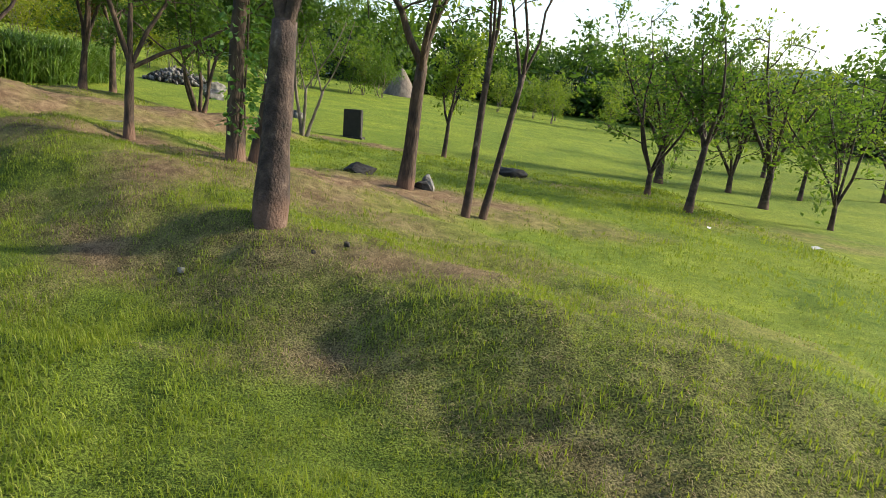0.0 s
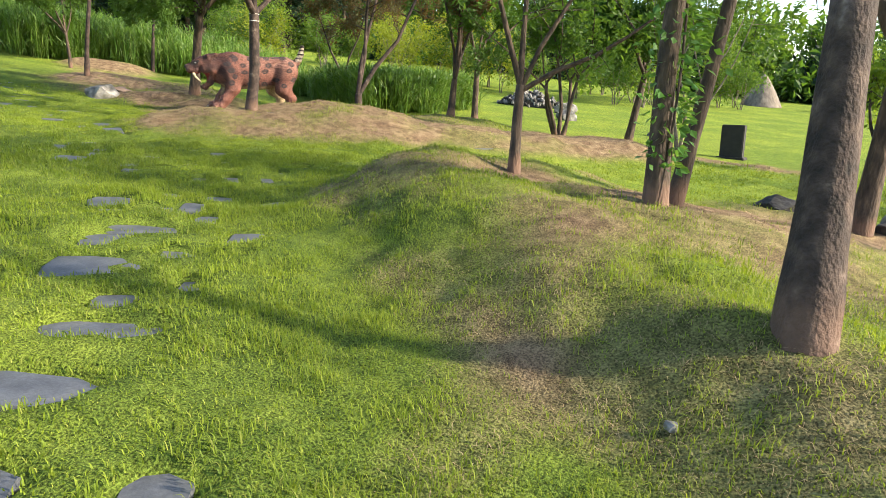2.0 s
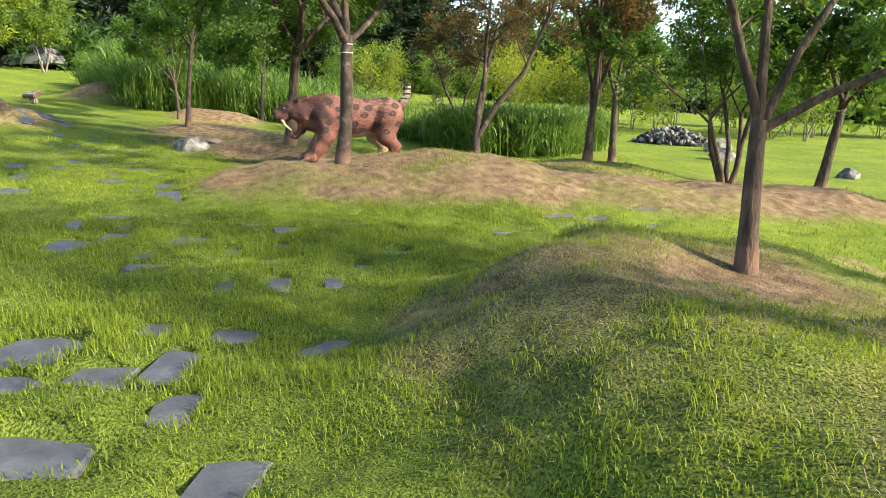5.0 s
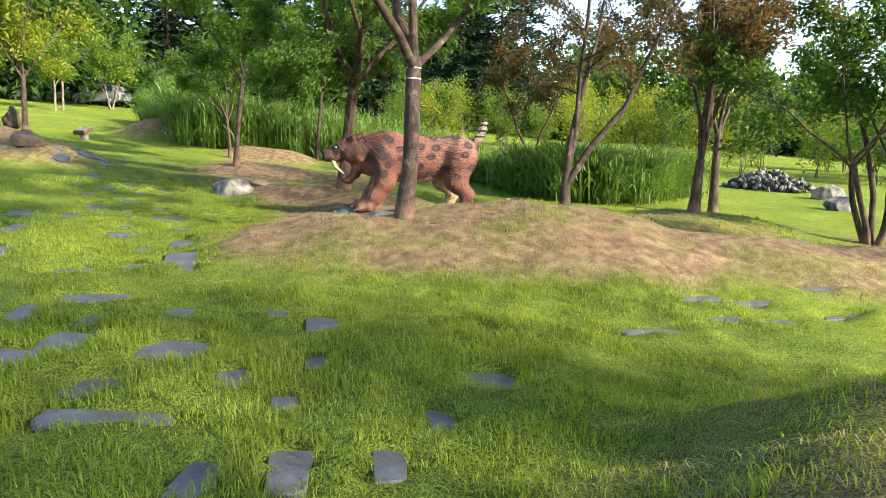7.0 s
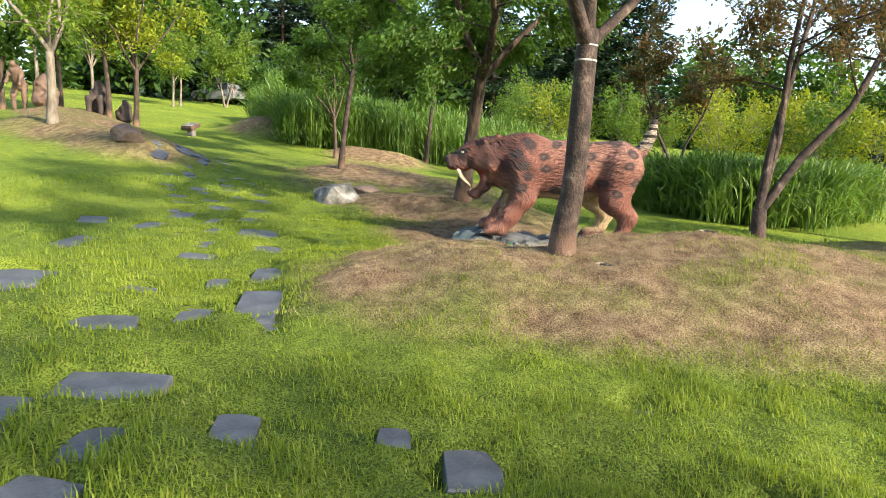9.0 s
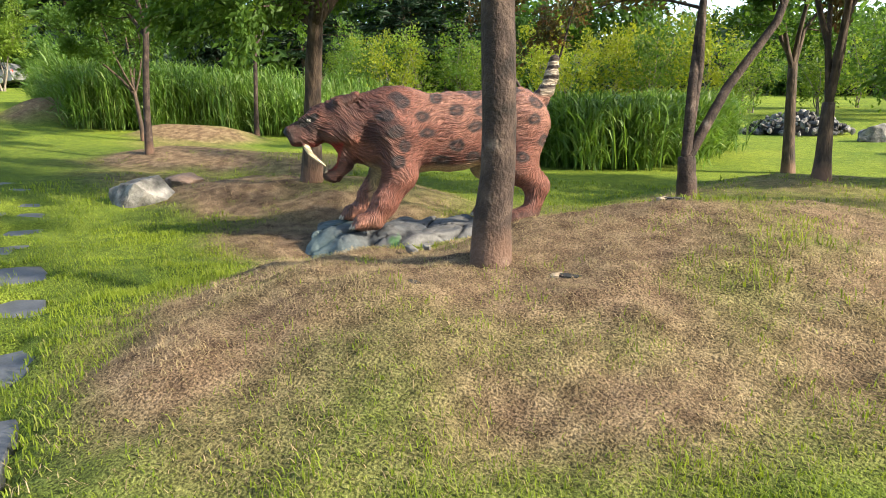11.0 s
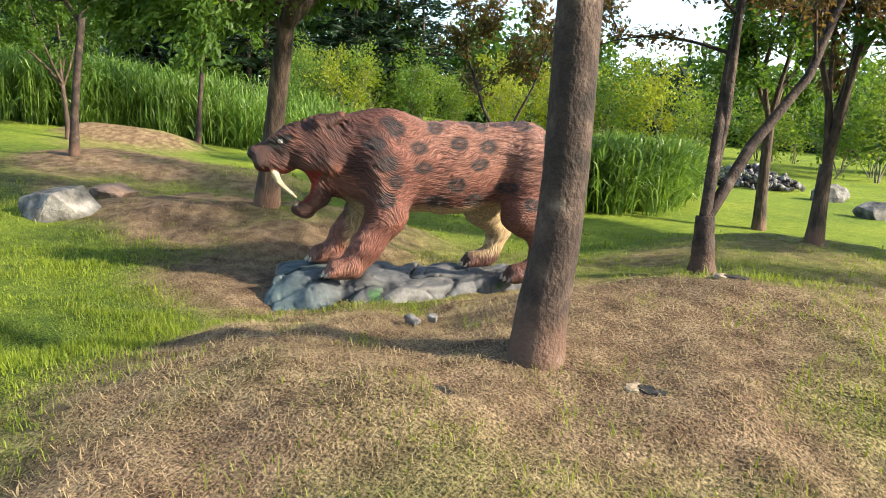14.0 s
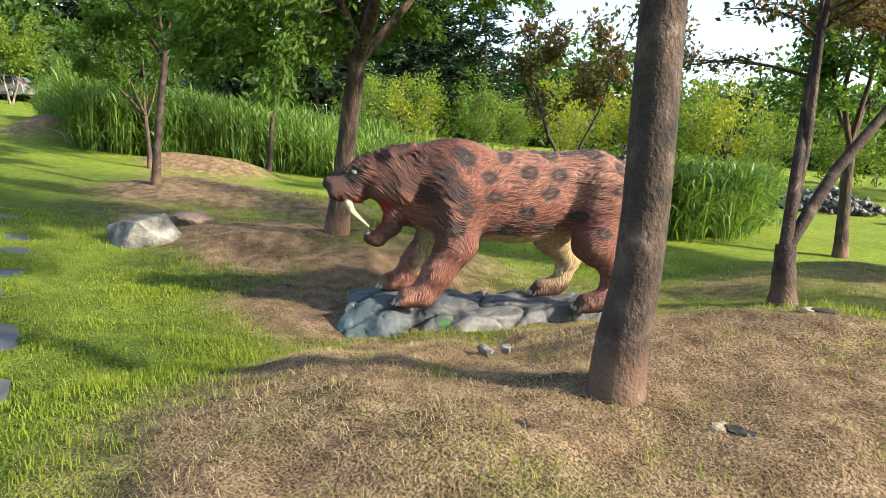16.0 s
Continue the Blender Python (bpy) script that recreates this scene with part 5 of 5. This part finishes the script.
for s in (1, -1):
    col = lay(col, np.array((0.02, 0.015, 0.014)), near_limb((1.66, s * 0.12, 1.55), (1.78, s * 0.1, 1.505), 0.036))
    col = lay(col, np.array((0.36, 0.34, 0.3)), near_limb((1.72, s * 0.127, 1.525), (1.735, s * 0.124, 1.523), 0.008))
    col = lay(col, np.array((0.01, 0.01, 0.01)), near_limb((1.73, s * 0.131, 1.526), (1.732, s * 0.131, 1.526), 0.002))
    ivory = np.array((0.52, 0.43, 0.29))
    col = lay(col, ivory, near_limb((1.772, s * 0.085, 1.30), (1.735, s * 0.085, 1.23), 0.028))
    col = lay(col, ivory, near_limb((1.735, s * 0.085, 1.23), (1.615, s * 0.08, 1.12), 0.023))
    col = lay(col, ivory, near_limb((1.615, s * 0.04, 1.065), (1.61, s * 0.04, 1.10), 0.014))
for x, y, z in ((1.29, 0.29, 0.628), (1.37, -0.28, 0.645), (-0.08, 0.31, 0.575), (0.08, -0.31, 0.575)):
    for k in range(4):
        xx, yy = x + 0.13 - 0.018 * abs(k - 1.5), y + (k - 1.5) * 0.057
        col = lay(col, np.array((0.48, 0.42, 0.33)), near_limb((xx + 0.02, yy, z - 0.03), (xx + 0.045, yy, z - 0.055), 0.014))
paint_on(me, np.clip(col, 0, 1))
# how the fur lies: across, along
a_, l_ = np.clip((X - 0.85) / 0.25, 0, 1), np.clip((1.12 - Z) / 0.16, 0, 1)
w_ = 0.035 * wave_noise(X, Y, Z, 8, 4) + 0.014 * wave_noise(X, Y, Z, 21, 6)
across = ((Z + 0.24 * X) * (1 - a_) + (0.8 * Z - 0.57 * X + 1.04) * a_) * (1 - l_) + (X + 0.3 * Z + 0.4 * Y + 0.8 * np.clip((0.65 - X) / 0.4, 0, 1)) * l_ + w_
along = (X * (1 - a_) + (0.57 * X + 0.6 * Z - 0.4) * a_) * (1 - l_) + Z * l_
strand = np.stack([across * 1.35, along * 0.2, Y * 0.5], 1)
smooth_face = np.clip((X - 1.80) / 0.1, 0, 1)[:, None]
strand = strand * (1 - 0.6 * smooth_face)
sa = me.attributes.new("strand", "FLOAT_VECTOR", "POINT")
sa.data.foreach_set("vector", strand.astype(np.float32).ravel())
CAT = pose(-11.57, 13.97, 0.5, 0, 0, -135)
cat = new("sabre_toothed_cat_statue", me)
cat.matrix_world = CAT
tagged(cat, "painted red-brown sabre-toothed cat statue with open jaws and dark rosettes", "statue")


# the moulded rock it stands on
def plinth_field(X, Y, Z):
    f = limb(X, Y, Z, (1.62, 0.16, 0.27), (1.36, -0.16, 0.28), 0.33, 0.31, 1.5)
    f = blend(f, limb(X, Y, Z, (1.58, -0.34, 0.3), (1.3, -0.42, 0.3), 0.28, 0.26, 1.3), 0.05)
    for k in range(5):
        u = 1.1 - k * 0.27
        wob = 0.05 * math.sin(k * 2.3)
        f = blend(f, limb(X, Y, Z, (u, 0.12 + wob, 0.30), (u - 0.22, -0.28 + wob, 0.30), 0.255, 0.25 - 0.003 * k, 1.75), 0.05)
    f = np.maximum(f, Z - 0.575 - 0.02 * wave_noise(X, Y, Z, 5, 9) + 0.06 * np.clip((1.0 - X) / 0.2, 0, 1))
    # flat broken faces
    for nx, ny, nz, off in ((0.75, 0.55, 0.35, 1.66), (0.2, 0.9, 0.38, 0.84), (0.95, -0.1, 0.3, 1.85), (0.55, 0.8, 0.1, 1.32), (-0.25, 0.93, 0.25, 0.29), (0.05, 0.8, 0.6, 0.66), (0.35, 0.7, 0.62, 1.1)):
        f = np.maximum(f, X * nx + Y * ny + Z * nz - off)
    crack = np.abs(wave_noise(X, Y, Z, 6.5, 31))
    f = f + 0.036 * np.exp(-crack * 20) + 0.016 * np.exp(-np.abs(wave_noise(X, Y, Z, 14, 35)) * 12) + 0.014 * wave_noise(X, Y, Z, 12, 33) + 0.008 * wave_noise(X, Y, Z, 34, 34)
    return f


V, Q = surface(plinth_field, (-0.62, -0.85, 0.2), (2.12, 0.85, 0.66), 0.015)
me = array_mesh("statue_plinth", V - np.array([0, 0, 0.5]), Q.ravel(), 4, ROCKPAINT, True)
X, Y, Z = V.T
col = np.tile(np.array((0.055, 0.06, 0.066)), (len(V), 1))
col = lay(col, np.array((0.125, 0.122, 0.118)), 0.3 + 0.4 * wave_noise(X, Y, Z, 5, 41) + 0.25 * wave_noise(X, Y, Z, 22, 44))
col = lay(col, np.array((0.014, 0.015, 0.017)), np.exp(-np.abs(wave_noise(X, Y, Z, 6.5, 31)) * 20))
col = lay(col, np.array((0.02, 0.021, 0.023)), 0.7 * np.exp(-np.abs(wave_noise(X, Y, Z, 14, 35)) * 16))
col = lay(col, np.array((0.05, 0.085, 0.095)), np.clip((X - 1.25) / 0.2, 0, 1) * np.clip(0.6 + wave_noise(X, Y, Z, 4, 43), 0, 0.8))
for gx_, gy_, gz_, gr in ((1.06, 0.5, 0.45, 0.05), (1.10, 0.5, 0.47, 0.03), (-0.02, 0.5, 0.44, 0.045), (0.07, 0.5, 0.45, 0.04), (-0.27, 0.5, 0.43, 0.035)):
    d = np.hypot((X - gx_) + 0.5 * (Z - gz_), (Z - gz_) * 0.7) * (1 + 0.25 * wave_noise(X, Y, Z, 40, 5))
    col = lay(col, np.array((0.022, 0.075, 0.02)), np.clip((gr * 0.75 - d) / 0.012, 0, 1) * (Y > gy_ - 0.3))
paint_on(me, np.clip(col, 0, 1))
pl = new("statue_plinth", me)
pl.matrix_world = CAT
tagged(pl, "moulded grey-blue artificial rock base with painted green leaves", "rock base")


# ---- far figures, plain painted shapes ----
def figure(x, y, rz, mat, limbs_, label):
    def fld(X, Y, Z):
        f = None
        for a, b, ra, rb in limbs_:
            g = limb(X, Y, Z, a, b, ra, rb)
            f = g if f is None else blend(f, g, 0.06)
        return f + 0.012 * wave_noise(X, Y, Z, 14, 3)
    V, Q = surface(fld, (-0.8, -0.8, -0.1), (0.9, 0.8, 1.9), 0.045)
    ob = new("figure_statue", array_mesh("figure_statue", V, Q.ravel(), 4, mat, True))
    ob.matrix_world = pose(x, y, gz(x, y), 0, 0, rz)
    return tagged(ob, label, "statue", "ape-man statues")


CROUCH = [((0, 0, 0.2), (0.05, 0, 0.75), 0.26, 0.24), ((0.1, 0, 0.95), (0.14, 0, 1.0), 0.15, 0.13), ((0.1, 0.2, 0.2), (0.45, 0.2, 0.5), 0.13, 0.1), ((0.45, 0.2, 0.5), (0.4, 0.2, 0.02), 0.1, 0.09),
          ((0.1, -0.2, 0.2), (0.45, -0.2, 0.5), 0.13, 0.1), ((0.45, -0.2, 0.5), (0.4, -0.2, 0.02), 0.1, 0.09), ((0.08, 0.26, 0.75), (0.4, 0.2, 0.5), 0.08, 0.06), ((0.08, -0.26, 0.75), (0.4, -0.1, 0.45), 0.08, 0.06)]
STOOP = [((0, 0, 0.85), (0.3, 0, 1.3), 0.2, 0.2), ((0.45, 0, 1.5), (0.48, 0, 1.5), 0.13, 0.12), ((0, 0.12, 0.85), (0.08, 0.16, 0.45), 0.12, 0.09), ((0.08, 0.16, 0.45), (0, 0.16, 0.0), 0.085, 0.07),
         ((0, -0.12, 0.85), (0.1, -0.18, 0.45), 0.12, 0.09), ((0.1, -0.18, 0.45), (0.02, -0.18, 0.0), 0.085, 0.07), ((0.3, 0.2, 1.25), (0.55, 0.2, 0.8), 0.075, 0.055), ((0.3, -0.2, 1.25), (0.6, -0.2, 0.85), 0.075, 0.055)]
figure(-32.3, 13.4, -40, FIGURE, CROUCH, "dark crouching ape-man statue on the slope")
figure(-31.4, 14.0, 200, FIGURE, [(tuple(c * 0.7 for c in a), tuple(c * 0.7 for c in b_), ra * 0.7, rb * 0.7) for a, b_, ra, rb in CROUCH], "small dark crouching ape-man statue on the slope")
figure(-34.2, 11.3, -30, FIGURE_TAN, STOOP, "tan stooping ape-man statue on the slope")
figure(-33.6, 11.8, 60, FIGURE_TAN, CROUCH, "tan crouching ape-man statue on the slope")


# ---- parked car ----
def car(x, y, rz):
    ob = thing("car", pose(x, y, gz(x, y) + 0.02, 0, 0, rz), "silver estate car parked by the wood's edge", "car")
    prof = [(-2.2, 0.35), (-2.25, 0.7), (-2.15, 0.95), (-1.95, 1.05), (-1.5, 1.5), (-0.9, 1.62), (0.3, 1.62), (0.75, 1.45), (1.25, 1.06), (2.0, 0.95), (2.25, 0.75), (2.28, 0.4), (2.2, 0.3), (-2.1, 0.3)]
    bm = bmesh.new()
    rows = []
    for sy, inset in ((-0.88, 0.0), (-0.8, 1.0), (0.8, 1.0), (0.88, 0.0)):
        rows.append([bm.verts.new((px_, sy if pz_ < 1.06 else sy * 0.86, pz_ - (0 if abs(sy) < 0.85 else 0.02))) for px_, pz_ in prof])
    for a, b_ in zip(rows, rows[1:]):
        for i in range(len(prof)):
            j = (i + 1) % len(prof)
            bm.faces.new((a[i], a[j], b_[j], b_[i]))
    bm.faces.new(rows[0][::-1])
    bm.faces.new(rows[-1])
    bmesh.ops.recalc_face_normals(bm, faces=bm.faces)
    part_bm("body", bm, SILVER, ob)
    for s in (-1, 1):
        for x0, x1, x2, x3 in ((-1.85, -0.55, -0.55, -1.45), (-0.45, 1.0, 0.62, -0.45)):
            yv = 0.885 * s
            me_ = mesh_of("side_window", [(x0, yv, 1.06), (x1, yv, 1.06), (x2, 0.78 * s, 1.5), (x3, 0.78 * s, 1.5), (x0, yv + 0.012 * s, 1.06), (x1, yv + 0.012 * s, 1.06), (x2, 0.792 * s, 1.5), (x3, 0.792 * s, 1.5)],
                          [(0, 1, 2, 3), (4, 5, 6, 7), (0, 1, 5, 4), (1, 2, 6, 5), (2, 3, 7, 6), (3, 0, 4, 7)], GLASS, False)
            part("side_window", me_, ob, "dark tinted glass")
        for wx in (-1.35, 1.4):
            bm = bmesh.new()
            bmesh.ops.create_cone(bm, cap_ends=True, segments=24, radius1=0.34, radius2=0.34, depth=0.22)
            bmesh.ops.bevel(bm, geom=[e for e in bm.edges if len(e.link_faces) == 2 and abs(e.calc_face_angle(0)) > 1], offset=0.04, segments=2, affect="EDGES")
            wheel = part_bm("wheel", bm, TYRE, ob, "black tyre", True)
            wheel.matrix_basis = pose(wx, 0.8 * s, 0.34, 90)
            bm = bmesh.new()
            bmesh.ops.create_cone(bm, cap_ends=True, segments=20, radius1=0.21, radius2=0.16, depth=0.05)
            rim = part_bm("rim", bm, CHROME, wheel, "bright alloy rim")
            rim.matrix_basis = pose(0, 0, -0.115 * s, 180 if s > 0 else 0)
        bm = bmesh.new()
        bmesh.ops.create_uvsphere(bm, u_segments=10, v_segments=6, radius=0.13)
        h_ = part_bm("headlight", bm, CHROME, ob, "clear headlight", True)
        h_.matrix_basis = pose(2.17, 0.62 * s, 0.78) @ Matrix.Diagonal((0.5, 1, 0.6, 1))
        bm = bmesh.new()
        bmesh.ops.create_uvsphere(bm, u_segments=10, v_segments=6, radius=0.13)
        h_ = part_bm("tail_light", bm, RED, ob, "red tail light", True)
        h_.matrix_basis = pose(-2.12, 0.66 * s, 0.92) @ Matrix.Diagonal((0.5, 0.8, 0.9, 1))
    return ob


car(-61.5, 29.5, 205)


# ---- stone path ----
rng = np.random.default_rng(32)
path = tagged(new("stone_path"), "sunken slate stepping stones set in the lawn", "path", kind="structure")
for i, (x, y, w, d, a) in enumerate(FLAGS):
    bm = bmesh.new()
    top = []
    for cx_, cy_ in ((-1, -1), (1, -1), (1, 1), (-1, 1)):
        top.append((cx_ * w * 0.5 * rng.uniform(0.72, 1.12), cy_ * d * 0.5 * rng.uniform(0.75, 1.1)))
        if rng.uniform() < 0.55:
            q0, q1 = rng.uniform(0.9, 1.2), rng.uniform(-0.3, 0.3)
            top.append({(-1, -1): (q1 * w * 0.5, -d * 0.5 * q0), (1, -1): (w * 0.5 * q0, q1 * d * 0.5), (1, 1): (q1 * w * 0.5, d * 0.5 * q0), (-1, 1): (-w * 0.5 * q0, q1 * d * 0.5)}[(cx_, cy_)])
    nn = len(top)
    v0 = [bm.verts.new((p[0], p[1], -0.06)) for p in top]
    v1 = [bm.verts.new((p[0], p[1], 0.0)) for p in top]
    v2 = [bm.verts.new((p[0] * 0.95, p[1] * 0.95, 0.009)) for p in top]
    for r0, r1 in ((v0, v1), (v1, v2)):
        for k in range(nn):
            bm.faces.new((r0[k], r0[(k + 1) % nn], r1[(k + 1) % nn], r1[k]))
    bm.faces.new(v2)
    st = part_bm("flagstone", bm, SLATE, path)
    e = 0.25
    sx, sy = (gz(x + e, y) - gz(x - e, y)) / (2 * e), (gz(x, y + e) - gz(x, y - e)) / (2 * e)
    st.matrix_world = Matrix.Translation((x, y, gz(x, y) - 0.045)) @ Vector((0, 0, 1)).rotation_difference(Vector((-sx, -sy, 1)).normalized()).to_matrix().to_4x4() @ pose(0, 0, 0, rng.uniform(-1.5, 1.5), rng.uniform(-1.5, 1.5), a)


# ---- grass ----
def blades(name, P, H, W, lean, mat, rng, label):
    n = len(P)
    az = rng.uniform(0, 2 * np.pi, n)
    dirx = np.stack([np.cos(az), np.sin(az), np.zeros(n)], 1)
    side = np.stack([-np.sin(az), np.cos(az), np.zeros(n)], 1)
    H, W, lean = H[:, None], W[:, None], lean[:, None]
    up = np.array([0, 0, 1.0])
    mid = P + up * H * 0.55 + dirx * H * lean * 0.35
    tip = P + up * H * (1 - 0.45 * lean) + dirx * H * lean * 1.05
    V = np.stack([P - side * W * 0.5, P + side * W * 0.5, mid + side * W * 0.42, mid - side * W * 0.42, tip], 1).reshape(-1, 3)
    b5 = (np.arange(n) * 5)[:, None]
    T = np.concatenate([b5 + [[0, 1, 2]], b5 + [[0, 2, 3]], b5 + [[3, 2, 4]]], 1).reshape(-1)
    return tagged(new(name, array_mesh(name, V, T, 3, mat)), label, "grass", kind="stuff")


rng = np.random.default_rng(99)
N = 2250000
x, y = rng.uniform(-19, 7, N), rng.uniform(0.6, 19, N)
dist = way_dist(x, y)
keep = rng.uniform(0, 1, N) < np.clip(1.1 - dist / 3.4, 0.055, 1)
dry = dryness(x, y)
keep &= ~on_stone(x, y)
inpl = ((x + 12.2) * -0.707 + (y - 13.35) * -0.707, (x + 12.2) * 0.707 + (y - 13.35) * -0.707)
keep &= ~((np.abs(inpl[0]) < 1.25) & (np.abs(inpl[1]) < 0.35))
x, y, dry, dist = x[keep], y[keep], dry[keep], dist[keep]
z = ground(x, y) - 0.012 + lumps(x, y)
tuft = vnoise(x, y, 0.28, 21) * 0.6 + vnoise(x, y, 1.1, 22) * 0.4
isdry = rng.uniform(0, 1, len(x)) < dry * 1.05
size = 1 + dist / 3.5
g = ~isdry & (rng.uniform(0, 1, len(x)) < 0.35 + 0.9 * tuft)
P = np.stack([x, y, z], 1)
blades("lawn_grass", P[g], (0.026 + 0.075 * tuft[g] ** 2) * rng.uniform(0.5, 1.4, g.sum()) * (1 + 0.15 * dist[g] / 4), 0.004 * size[g] * rng.uniform(0.7, 1.3, g.sum()), rng.uniform(0.1, 1.0, g.sum()), GRASS, rng, "short bright green lawn grass")
d_ = isdry & (rng.uniform(0, 1, len(x)) < 0.75)
blades("dry_grass", P[d_], rng.uniform(0.014, 0.06, d_.sum()), 0.0022 * size[d_] * rng.uniform(0.7, 1.3, d_.sum()), rng.uniform(1.0, 2.0, d_.sum()), STRAW, rng, "short dry straw-coloured grass on the mounds")
# longer tufts on the mounds
M = 2400
cx, cy = rng.uniform(-21, 3, M), rng.uniform(2, 17, M)
rid = np.zeros(M)
for m in MOUNDS:
    rid = np.maximum(rid, ridge(cx, cy, m))
ok = ((rid > 0.08) & (rng.uniform(0, 1, M) < 0.8)) | ((cx < -12) & (rng.uniform(0, 1, M) < 0.5))
cx, cy = np.repeat(cx[ok], 30), np.repeat(cy[ok], 30)
cx, cy = cx + rng.normal(size=len(cx)) * 0.07, cy + rng.normal(size=len(cy)) * 0.07
P = np.stack([cx, cy, ground(cx, cy) - 0.01], 1)
blades("grass_tufts", P, rng.uniform(0.02, 0.075, len(P)), rng.uniform(0.0022, 0.004, len(P)), rng.uniform(0.2, 1.3, len(P)), GRASS, rng, "longer grass tufts growing on the mounds")
